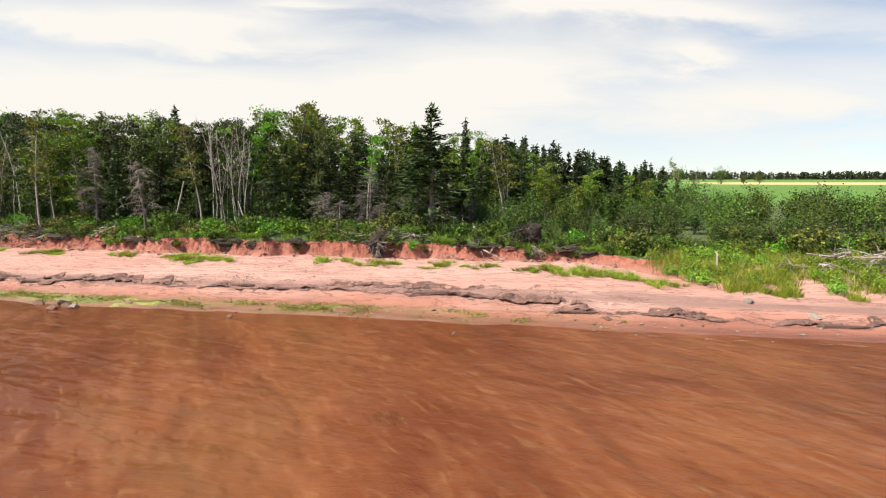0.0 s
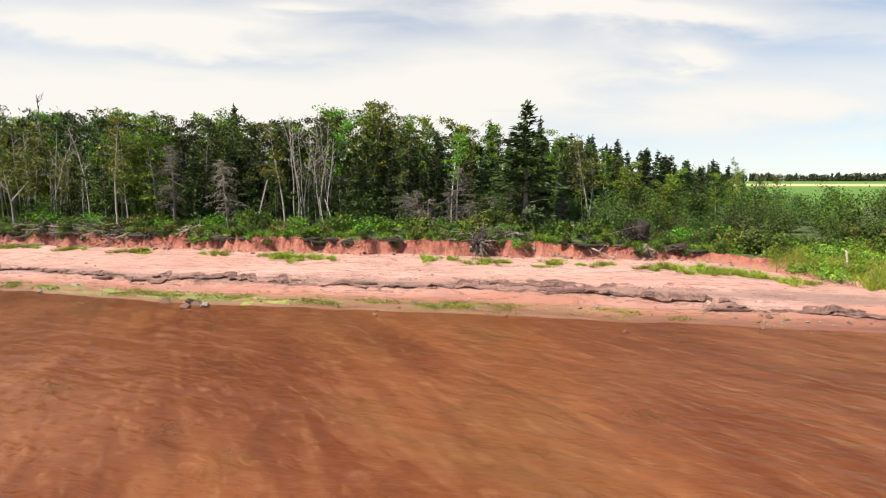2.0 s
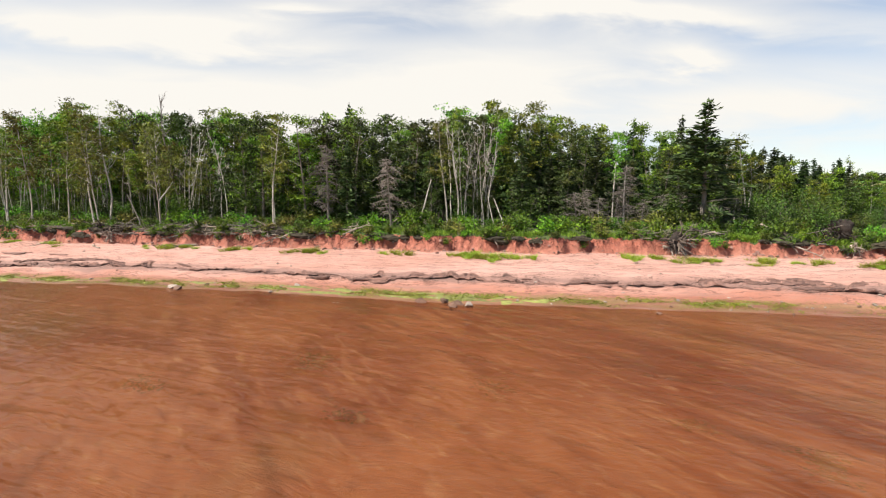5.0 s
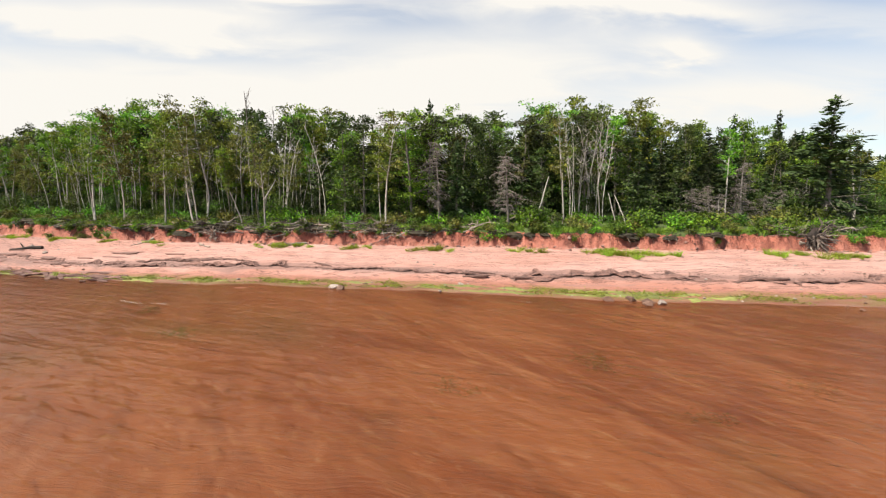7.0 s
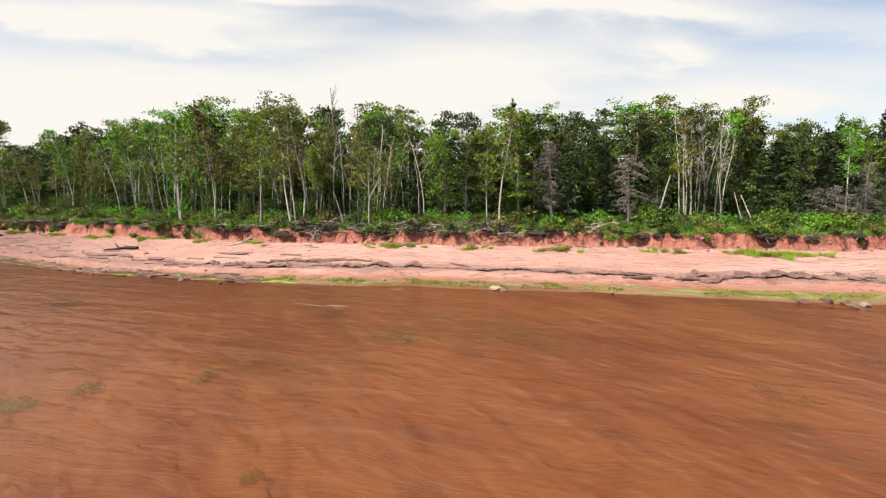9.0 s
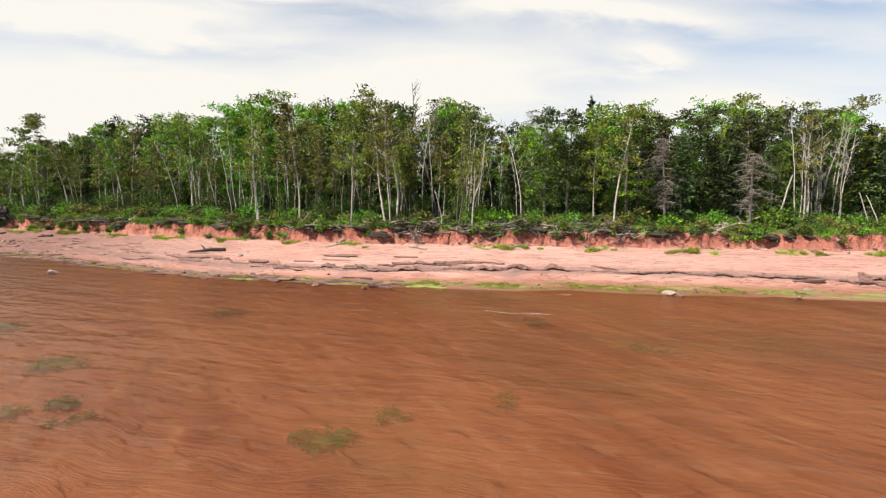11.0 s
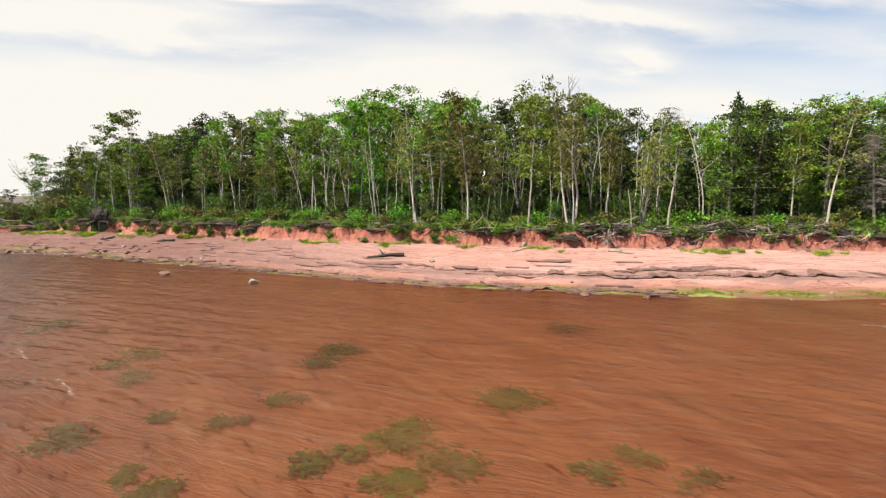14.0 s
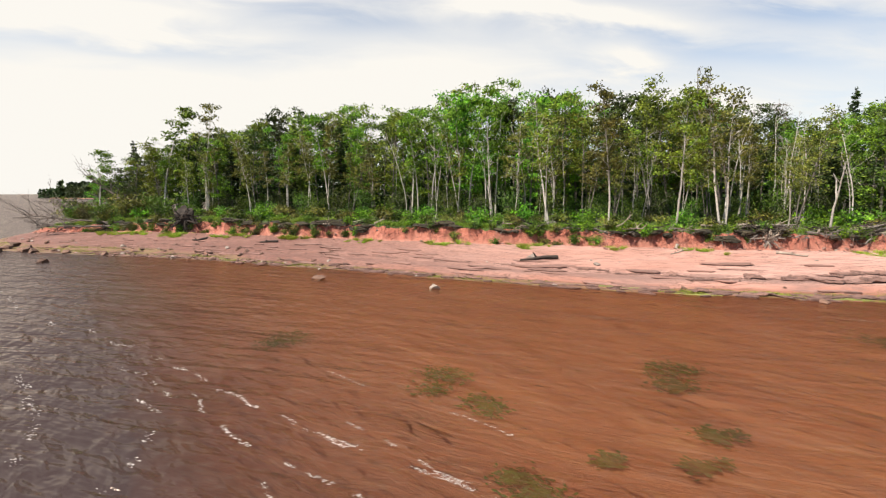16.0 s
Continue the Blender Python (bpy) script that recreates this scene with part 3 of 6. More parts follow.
# ---- plant building ----
class Shape:
    """Gathers tubes and leaves into one mesh."""

    def __init__(self):
        self.v, self.f = [], []

    def tube(self, pts, radii, sides=6, cap=True):
        base = len(self.v)
        pts = [Vector(p) for p in pts]
        for i, (p, r) in enumerate(zip(pts, radii)):
            d = (pts[min(i + 1, len(pts) - 1)] - pts[max(i - 1, 0)]).normalized()
            a = d.cross(Vector((0.31, 0.95, 0.07))).normalized()
            b = d.cross(a)
            for k in range(sides):
                t = 2 * math.pi * k / sides
                self.v.append(p + r * (math.cos(t) * a + math.sin(t) * b))
        for i in range(len(pts) - 1):
            for k in range(sides):
                k2 = (k + 1) % sides
                self.f.append((base + i * sides + k, base + i * sides + k2, base + (i + 1) * sides + k2, base + (i + 1) * sides + k))
        if cap:
            self.f.append(tuple(base + k for k in range(sides))[::-1])
            self.f.append(tuple(base + (len(pts) - 1) * sides + k for k in range(sides)))

    def leaves(self, centres, length, width, rng, droop=0.0, aim=None):
        c = np.asarray(centres, float)
        n = len(c)
        if not n:
            return
        a = rng.normal(size=(n, 3)) if aim is None else np.asarray(aim, float) + rng.normal(size=(n, 3)) * 0.35
        a[:, 2] -= droop
        a /= np.linalg.norm(a, axis=1)[:, None] + 1e-9
        b = np.cross(a, rng.normal(size=(n, 3)))
        b /= np.linalg.norm(b, axis=1)[:, None] + 1e-9
        u = np.cross(a, b)
        size = rng.uniform(0.65, 1.3, (n, 1))
        la, wb = a * length * size * 0.5, b * width * size * 0.5
        fold = u * width * 0.18
        quad = np.stack([c - la, c + wb + fold, c + la, c - wb + fold], 1).reshape(-1, 3)
        base = len(self.v)
        self.v.extend(map(tuple, quad))
        self.f.extend((base + 4 * i, base + 4 * i + 1, base + 4 * i + 2, base + 4 * i + 3) for i in range(n))

    def mesh(self, name, mat):
        me = bpy.data.meshes.new(name)
        me.from_pydata([tuple(p) for p in self.v], [], self.f)
        me.materials.append(mat)
        return me


def bent(start, ahead, length, rng, steps=4, sag=0.0, wander=0.12):
    """Points of a limb that sets off in the direction ahead."""
    p, d = Vector(start), Vector(ahead).normalized()
    out = [p.copy()]
    for _ in range(steps):
        d = (d + Vector(rng.normal(size=3)) * wander + Vector((0, 0, sag))).normalized()
        p = p + d * (length / steps)
        out.append(p.copy())
    return out


def at_along(pts, t):
    k = min(int(t * (len(pts) - 1)), len(pts) - 2)
    return pts[k].lerp(pts[k + 1], t * (len(pts) - 1) - k)


def broadleaf(seed, h, base, spread, per_clump, bark, leaf, stems=1, thick=0.11, bare=0.0, leaf_size=0.20):
    """A broadleaved tree: leaning stems, rising limbs and a loose crown of leaf clumps."""
    rng = np.random.default_rng(seed)
    wood, crown = Shape(), Shape()
    for k in range(stems):
        lean = Vector(rng.normal(size=3) * (0.04 + 0.08 * (stems > 1)))
        lean.z = 1
        hh = h * (1 if k == 0 else rng.uniform(0.75, 0.95))
        pts = bent((0.25 * k, 0.12 * k, -0.25), lean, hh + 0.25, rng, 9, 0.06, 0.045)
        th = thick * (1 if k == 0 else 0.75)
        wood.tube(pts, [th * (1.25 if i == 0 else 1) * (1 - 0.88 * i / 9) for i in range(10)], 6)
        n = int(hh * 1.9)
        for i in range(n):
            t = base + (0.99 - base) * (i + rng.uniform(0, 0.8)) / n
            t = min(t, 0.985)
            ang = rng.uniform(0, 2 * math.pi)
            q = (t - base) / (1 - base)
            ln = spread * (0.55 + 0.6 * math.sin(math.pi * min(1, 0.18 + 0.75 * q))) * rng.uniform(0.6, 1.15) * (1.0 - 0.35 * q)
            limb = bent(at_along(pts, t), (math.cos(ang), math.sin(ang), rng.uniform(0.15, 0.95)), ln, rng, 3, 0.08, 0.2)
            wood.tube(limb, [th * 0.33 * (1 - 0.8 * j / 3) * (1.15 - t * 0.5) for j in range(4)], 3, False)
            for tt in (0.4, 0.7, 1.0):
                tip = at_along(limb, tt)
                if tt < 0.8:
                    tip = tip + Vector(rng.normal(size=3)) * 0.25 * ln
                    wood.tube([at_along(limb, tt * 0.8), tip], [th * 0.12, th * 0.05], 3, False)
                if rng.random() < bare:
                    continue
                m = int(per_clump * rng.uniform(0.5, 1.4))
                c = np.array(tip) + rng.normal(size=(m, 3)) * np.array([0.22, 0.22, 0.11]) * (0.6 + 0.3 * spread)
                crown.leaves(c, leaf_size * 1.15, leaf_size * 0.50, rng, 0.2)
    return [("trunk", wood.mesh("trunk", bark)), ("crown", crown.mesh("crown", leaf))]


def spruce(seed, h, spread, dens=1.0, dead_low=0.25, leaf=None, gap=0.0):
    """A spruce: straight stem and whorls of drooping boughs with needles."""
    rng = np.random.default_rng(seed)
    wood, crown = Shape(), Shape()
    pts = bent((0, 0, -0.25), (rng.normal() * 0.02, rng.normal() * 0.02, 1), h + 0.25, rng, 8, 0.05, 0.015)
    wood.tube(pts, [0.13 * h / 9 * (1 - 0.92 * i / 8) for i in range(9)], 7)
    z = 0.10 * h
    while z < h * 0.97:
        q = z / h
        ln0 = spread * (1 - q) ** 0.8 * (0.85 if q > 0.15 else 0.7)
        for k in range(5):
            if rng.random() < gap:
                continue
            ang = rng.uniform(0, 2 * math.pi)
            ln = max(0.12, ln0 * rng.uniform(0.55, 1.2))
            limb = bent(at_along(pts, min(0.99, (z + 0.25) / (h + 0.25))), (math.cos(ang), math.sin(ang), rng.uniform(-0.25, 0.35) + 0.5 * q), ln, rng, 2, -0.08, 0.12)
            wood.tube([limb[0], limb[-1]] if q > dead_low else limb, [0.03 * (1.1 - q), 0.012 * (1.1 - q), 0.006][:2 if q > dead_low else 3], 3, False)
            if q < dead_low and rng.random() < 0.75:
                for tt in (0.6, 1.0):
                    p = at_along(limb, tt)
                    wood.tube([p, p + Vector(rng.normal(size=3)) * 0.28], [0.008, 0.003], 3, False)
                continue
            m = max(5, int(15 * ln * dens))
            tt = rng.uniform(0.15, 1.0, m)
            c = np.array([at_along(limb, t) for t in tt]) + rng.normal(size=(m, 3)) * [0.14, 0.14, 0.10]
            out = np.array(limb[-1] - limb[0])
            out = out / (np.linalg.norm(out) + 1e-9)
            crown.leaves(c, 0.42, 0.15, rng, 0.25, np.tile(out, (m, 1)))
        z += rng.uniform(0.16, 0.44)
    crown.leaves(np.array([pts[-1]] * 6) + rng.normal(size=(6, 3)) * 0.05, 0.4, 0.1, rng, -2.0)
    return [("trunk", wood.mesh("trunk", M_BARK)), ("crown", crown.mesh("crown", leaf or M_NEEDLE))]


def dead_conifer(seed, h, spread, bark, twigs=7):
    """A dead spruce: bare grey boughs with hanging twigs."""
    rng = np.random.default_rng(seed)
    wood, fine = Shape(), Shape()
    pts = bent((0, 0, -0.25), (rng.normal() * 0.08, rng.normal() * 0.05, 1), h + 0.25, rng, 8, 0.03, 0.03)
    wood.tube(pts, [0.12 * (1 - 0.9 * i / 8) for i in range(9)], 7)
    z = 0.22 * h
    while z < h * 0.98:
        q = z / h
        for k in range(4):
            ang = rng.uniform(0, 2 * math.pi)
            if rng.random() < 0.3:
                continue
            ln = max(0.2, spread * 0.8 * (0.25 + 0.9 * math.sin(math.pi * min(1.0, 0.12 + 0.80 * q))) * rng.uniform(0.2, 1.3))
            limb = bent(at_along(pts, (z + 0.25) / (h + 0.25)), (math.cos(ang), math.sin(ang), 0.15), ln, rng, 4, -0.12, 0.1)
            fine.tube(limb, [0.028, 0.022, 0.016, 0.01, 0.005], 3, False)
            for _ in range(twigs * 2):
                p = at_along(limb, rng.uniform(0.2, 1))
                fine.tube([p, p + Vector((rng.normal() * 0.22, rng.normal() * 0.22, 0.1 - rng.uniform(0.0, 0.55)))], [0.010, 0.004], 3, False)
        z += 0.30
    return [("trunk", wood.mesh("trunk", bark)), ("twig_crown", fine.mesh("twig_crown", M_DEAD))]


def snag(seed, h, limbs, bark, thick=0.10, start=0.45, fork=False):
    """A bare dead trunk with a few limbs left."""
    rng = np.random.default_rng(seed)
    wood, fine = Shape(), Shape()
    pts = bent((0, 0, -0.25), (rng.normal() * 0.09, rng.normal() * 0.04, 1), h + 0.25, rng, 8, 0.04, 0.075)
    tip = 0.25 if limbs else 0.6
    wood.tube(pts, [thick * (1.2 if i == 0 else 1) * (1 - (1 - tip) * i / 8) for i in range(9)], 7)
    if fork:
        limb = bent(at_along(pts, 0.5), (0.8, 0.1, 0.9), h * 0.45, rng, 4, 0.1, 0.1)
        wood.tube(limb, [thick * 0.75 * (1 - 0.15 * j) for j in range(5)], 6)
    for i in range(limbs):
        t = start + (0.97 - start) * (i + rng.random()) / limbs
        ang = rng.uniform(0, 2 * math.pi)
        ln = h * 0.17 * (1.35 - t) * rng.uniform(0.6, 1.6)
        limb = bent(at_along(pts, min(0.98, t)), (math.cos(ang), math.sin(ang), rng.uniform(0.5, 1.3)), ln, rng, 4, 0.08, 0.18)
        fine.tube(limb, [thick * 0.35 * (1 - 0.85 * j / 4) for j in range(5)], 4, False)
        for _ in range(5):
            p = at_along(limb, rng.uniform(0.3, 1))
            tw = bent(p, limb[-1] - limb[0] + Vector(rng.normal(size=3)) * ln * 0.6, ln * 0.35, rng, 2, 0.05, 0.2)
            fine.tube(tw, [0.012, 0.008, 0.003], 3, False)
    parts = [("trunk", wood.mesh("trunk", bark))]
    if limbs:
        parts.append(("twig_crown", fine.mesh("twig_crown", M_DEAD if bark is M_DEAD else M_BIRCH)))
    return parts


def bush(seed, r, h, count, leaf, length=0.17, width=0.11):
    """A shrub: a fan of stems under an uneven mound of leaves."""
    rng = np.random.default_rng(seed)
    wood, crown = Shape(), Shape()
    for i in range(13):
        ang, out = rng.uniform(0, 2 * math.pi), rng.uniform(0.1, 1.0)
        limb = bent((0, 0, -0.12), (math.cos(ang) * out * r, math.sin(ang) * out * r, h), h * rng.uniform(0.7, 1.05) * (1 + 0.25 * out), rng, 2, 0.0, 0.16)
        wood.tube(limb, [0.022, 0.014, 0.004], 3, False)
        for tt in (0.45, 0.62, 0.8, 1.0):
            m = int(count / 52 * rng.uniform(0.4, 1.6))
            p = np.array(at_along(limb, tt)) + rng.normal(size=3) * 0.12 * r
            c = p + rng.normal(size=(m, 3)) * np.array([0.17 * r, 0.17 * r, 0.09 * h])
            c[:, 2] = np.abs(c[:, 2])
            crown.leaves(c, length, width, rng, -0.2)
    return [("stem", wood.mesh("stem", M_BARK)), ("foliage", crown.mesh("foliage", leaf))]


def plant(name, parts, x, y, size=1.0, turn=0.0, label="", category="", group="", lean=(0.0, 0.0), stretch=1.0, sink=0.0):
    root = new(name)
    root.empty_display_size = 0.3
    root.matrix_basis = pose(x, y, ground_z(x, y) - sink, lean[0], lean[1], turn) @ Matrix.Diagonal((size, size, size * stretch, 1))
    for part_name, me in parts:
        ob = new(part_name, me)
        ob.parent = root
    return tagged(root, label, category, group)


# ---- trees ----
rnd = random.Random(4)
FULL = [broadleaf(s, 9.3, 0.18, 2.1, 46, M_BARK, m, 1, 0.11, 0.0, 0.20) for s, m in ((11, M_LEAF), (12, M_LEAF_BRIGHT), (13, M_LEAF), (14, M_LEAF_BRIGHT))]
# built like FULL, with leaves darkened to stand for crown shade
DARK = [broadleaf(s, 9.3, 0.15, 2.1, 46, M_BARK, M_LEAF_SHADE, 1, 0.11, 0.0, 0.21) for s in (19, 20)]
SLIM = [broadleaf(s, 9.3, 0.38, 1.45, 44 if st == 1 else 25, b, m, st, 0.075, 0.0, 0.185) for s, b, m, st in
        ((21, M_BIRCH, M_LEAF, 1), (22, M_BIRCH, M_LEAF_DRAB, 2), (23, M_BARK, M_LEAF, 1), (24, M_BIRCH, M_LEAF_BRIGHT, 1),
         (25, M_BIRCH, M_LEAF_DRAB, 1), (26, M_BARK, M_LEAF_DRAB, 2))]
SPARSE = [broadleaf(s, 9.4, 0.45, 1.3, 36 if st == 1 else 22, M_BIRCH, m, st, 0.085, 0.35) for s, m, st in ((31, M_LEAF_DRAB, 1), (32, M_LEAF, 2), (33, M_LEAF_BRIGHT, 1))]
BACK = [broadleaf(s, 9.3, 0.45, 2.1, 32, M_BARK, m, 1, 0.09, 0.0, 0.26) for s, m in ((15, M_LEAF), (16, M_LEAF_SHADE), (17, M_LEAF), (18, M_LEAF_SHADE))]
SPRUCE = [spruce(41, 10, 2.1, 1.2), spruce(42, 10, 1.8, 1.3, 0.12), spruce(43, 10, 2.9, 1.5, 0.35, None, 0.2)]
DEADC = [dead_conifer(51, 6.5, 1.7, M_BARK, 11), dead_conifer(52, 7.0, 1.9, M_BIRCH, 10), dead_conifer(53, 6.0, 2.1, M_BARK, 13)]
SNAG = [snag(61, 10, 14, M_BIRCH), snag(62, 10, 18, M_DEAD, 0.09, 0.3), snag(63, 5, 0, M_BIRCH, 0.09), snag(64, 5, 3, M_BIRCH, 0.09, 0.6, True)]

L_FULL = "dense green broadleaved tree in the coastal wood"
L_SLIM = "slender pale-barked tree with a high thin green crown"
L_SPARSE = "half-bare pale birch with sparse leaves"
L_SPRUCE = "dark green spruce with drooping boughs"
L_DEADC = "dead grey-brown spruce with bare hanging twigs"
L_SNAG = "bare dead standing trunk with bleached bark"


def tree(parts, nominal, name, label, x, y, top, turn=None, lean=(0.0, 0.0), group="coastal wood", fat=1.0):
    """A tree whose tip reaches the height top above the sea."""
    if x < 8:
        y = max(y, edge_y(x) + 0.7)
    h = top - ground_z(x, y)
    k = h / nominal * (1.05 if name in ("broadleaf_tree", "birch_tree", "aspen_tree") else 1.0)
    return plant(name, parts, x, y, k * fat, rnd.uniform(0, 360) if turn is None else turn, label, "tree", group, lean, 1 / fat)


# trees that stand out along the edge of the wood
for px, py, top in ((-29.6, 39.4, 9.4), (-26.4, 40.2, 9.0), (-12.2, 38.6, 8.6), (-9.6, 39.4, 10.0)):
    tree(SPRUCE[px < -28], 10, "spruce_tree", "full dark spruce at the edge of the wood", px, py, top, fat=1.25)
tree(SPRUCE[2], 10, "spruce_tree", "tall ragged spruce with dead lower boughs", -3.4, 35.2, 11.7, fat=1.65)
tree(SPRUCE[0], 10, "spruce_tree", L_SPRUCE, -1.1, 45, 12.3, fat=0.8)
tree(SPRUCE[1], 10, "spruce_tree", L_SPRUCE, -5.5, 44, 11.8)
tree(SPRUCE[1], 10, "spruce_tree", "dark pointed spruce above the wood", -32.3, 53.1, 14.9)
tree(SPRUCE[0], 10, "spruce_tree", L_SPRUCE, -14, 41, 10.8)
tree(SPRUCE[0], 10, "spruce_tree", L_SPRUCE, -108.4, 72, 11.4)
tree(SPARSE[1], 10, "birch_tree", "birch with bleached bare limbs and few leaves", 2.3, 40, 10.2, fat=1.2)
tree(SPARSE[0], 10, "birch_tree", L_SPARSE, -21.4, 37.5, 10.8)
tree(SPARSE[2], 10, "birch_tree", L_SPARSE, -18.6, 39.6, 11.6)
tree(SNAG[0], 10, "dead_birch", L_SNAG, -19.3, 39.2, 11.2)
for px, top in ((-20.7, 10.6), (-20.1, 9.4), (-18.7, 10.9), (-18.2, 9.8)):
    tree(SNAG[0], 10, "dead_birch", "slim bleached birch stem in a tight clump", px, 38.2, top, fat=0.65)
tree(SNAG[2], 5, "dead_tree", "leaning broken pale trunk", -23.5, 37, 6.6, lean=(0, -9))
tree(SNAG[2], 5, "dead_stub", "short broken pale trunk stub", -17.9, 36, 5.3, lean=(0, -4))
tree(SNAG[2], 5, "dead_stub", "short broken pale trunk stub", -17.2, 36, 5.2, lean=(0, 6))
tree(DEADC[2], 6, "dead_spruce", L_DEADC, -25.6, 37.0, 8.1)
tree(DEADC[0], 6.5, "dead_spruce", L_DEADC, -31.0, 38.9, 9.5, fat=1.0)
tree(DEADC[1], 7, "dead_spruce", L_DEADC, -8.2, 37.2, 7.6, fat=1.1)
tree(DEADC[0], 6.5, "dead_spruce", "low dead spruce with a brown tangle of twigs", -10.9, 36.4, 5.8, fat=1.3)
tree(DEADC[2], 6, "dead_spruce", "low dead spruce with a brown tangle of twigs", -4.6, 36.6, 5.6, fat=1.3)
tree(SPARSE[0], 10, "pine_tree", "half-dead pale-trunked tree at the edge of the bank", -35.2, 37.3, 12.0, turn=200, lean=(0, 1))
tree(SLIM[0], 10, "birch_tree", L_SLIM, -35.9, 40.5, 10.6)
tree(DEADC[1], 7, "dead_pine", "dead pale pine with clumped brown twigs", -38.0, 56.0, 14.5, fat=0.75)
tree(DEADC[0], 6.5, "dead_pine", "dead pale pine with clumped brown twigs", -36.7, 56.6, 13.6, fat=0.7)
tree(SNAG[3], 5, "dead_birch", "forked bare pale trunk on the bank", -45.4, 39.6, 7.2)
tree(SNAG[2], 5, "dead_stub", "short broken pale trunk stub", -47.8, 39.6, 5.5)
tree(SLIM[5], 10, "birch_tree", L_SLIM, -46.6, 41.6, 11.0)
tree(SLIM[1], 10, "birch_tree", "pair of tall pale birches with thin crowns", -52.2, 41.4, 13.4)
tree(SNAG[0], 10, "dead_birch", "tall bare birch with bleached upper limbs", -51.6, 42.2, 12.8, turn=90)
tree(SLIM[0], 10, "birch_tree", L_SLIM, -55.2, 41.7, 12.6)
tree(SLIM[4], 10, "birch_tree", L_SLIM, -59.7, 43.2, 12.8)
tree(SPARSE[1], 10, "birch_tree", L_SPARSE, -63.6, 43.4, 12.5)
tree(SNAG[1], 10, "dead_tree", "tall bare grey tree rising above the wood", -48.1, 47.8, 15.6, fat=0.9)
tree(SNAG[1], 10, "dead_tree", "tall bare grey tree rising above the wood", -49.6, 49.0, 13.9, fat=0.8)
tree(FULL[1], 10, "broadleaf_tree", L_FULL, -66.6, 55.8, 15.9, fat=1.1)
tree(FULL[3], 10, "broadleaf_tree", L_FULL, -57.5, 56.6, 15.6)
tree(FULL[2], 10, "broadleaf_tree", L_FULL, -52.3, 48.5, 14.3)
tree(FULL[1], 10, "broadleaf_tree", "broad bright green maple in front of darker trees", -33.2, 40.6, 11.8, fat=1.35)
tree(FULL[0], 10, "broadleaf_tree", L_FULL, -15.5, 42, 12.9, fat=1.1)
tree(FULL[2], 10, "broadleaf_tree", L_FULL, -12.0, 43, 12.2)
tree(FULL[3], 10, "broadleaf_tree", L_FULL, -19.5, 52.6, 14.5, fat=1.3)
tree(FULL[1], 10, "broadleaf_tree", L_FULL, -17.0, 51, 13.6, fat=1.2)
tree(FULL[0], 10, "broadleaf_tree", L_FULL, -22.4, 50, 13.2, fat=1.1)
tree(FULL[3], 10, "broadleaf_tree", L_FULL, -4.2, 42.9, 11.6, fat=0.9)
tree(FULL[0], 10, "broadleaf_tree", L_FULL, -45.6, 54, 14.6)
tree(FULL[2], 10, "broadleaf_tree", L_FULL, -29.0, 47, 13.0)
tree(SPARSE[2], 10, "aspen_tree", "tall aspen with a tufted crown above the wood", -102.3, 65.6, 15.3, fat=1.15)
tree(SPARSE[0], 10, "aspen_tree", "tall aspen with a tufted crown above the wood", -96.6, 63.1, 14.6)
tree(SPARSE[2], 10, "aspen_tree", "crooked shore tree with an open clumped crown", -109.6, 66, 10.3, fat=1.35)
tree(SPARSE[1], 10, "aspen_tree", "crooked shore tree with an open clumped crown", 21.8, 55, 9.8, fat=0.7)

for px, py, top in ((-29.0, 40.4, 11.6), (-26.6, 41.2, 11.9), (-31.8, 42.0, 12.0), (-24.2, 40.6, 11.4), (-22.6, 41.4, 11.8), (-37.6, 42.0, 11.8), (-39.4, 42.4, 12.0)):
    tree(rnd.choice(DARK), 10, "broadleaf_tree", "dense broadleaved tree at the wood's edge, leaves darkened as shade", px, py, top, fat=1.15)
POLE = [snag(65, 10, 7, M_BIRCH, 0.055, 0.5), snag(66, 10, 5, M_BIRCH, 0.045, 0.4), snag(67, 10, 8, M_BIRCH, 0.06, 0.35)]
for i in range(34):
    px = rnd.uniform(-80, -41) if i < 32 else rnd.uniform(-30, -16)
    tree(rnd.choice(POLE), 10, "birch_pole", "thin pale birch stem among the trees", px, edge_y(px) + rnd.uniform(3.4, 7.0), rnd.uniform(8.0, 11.5), lean=(rnd.uniform(-3, 3), rnd.uniform(-3.5, 3.5)))

for i in range(8):
    tree(rnd.choice(POLE), 10, "birch_pole", "slim bleached birch stem in a tight clump", -21.0 + i * 0.38 + rnd.uniform(-0.1, 0.1), 38.2 + rnd.uniform(-0.4, 1.6), rnd.uniform(9.6, 11.6), lean=(rnd.uniform(-2, 2), rnd.uniform(-2.5, 2.5)))

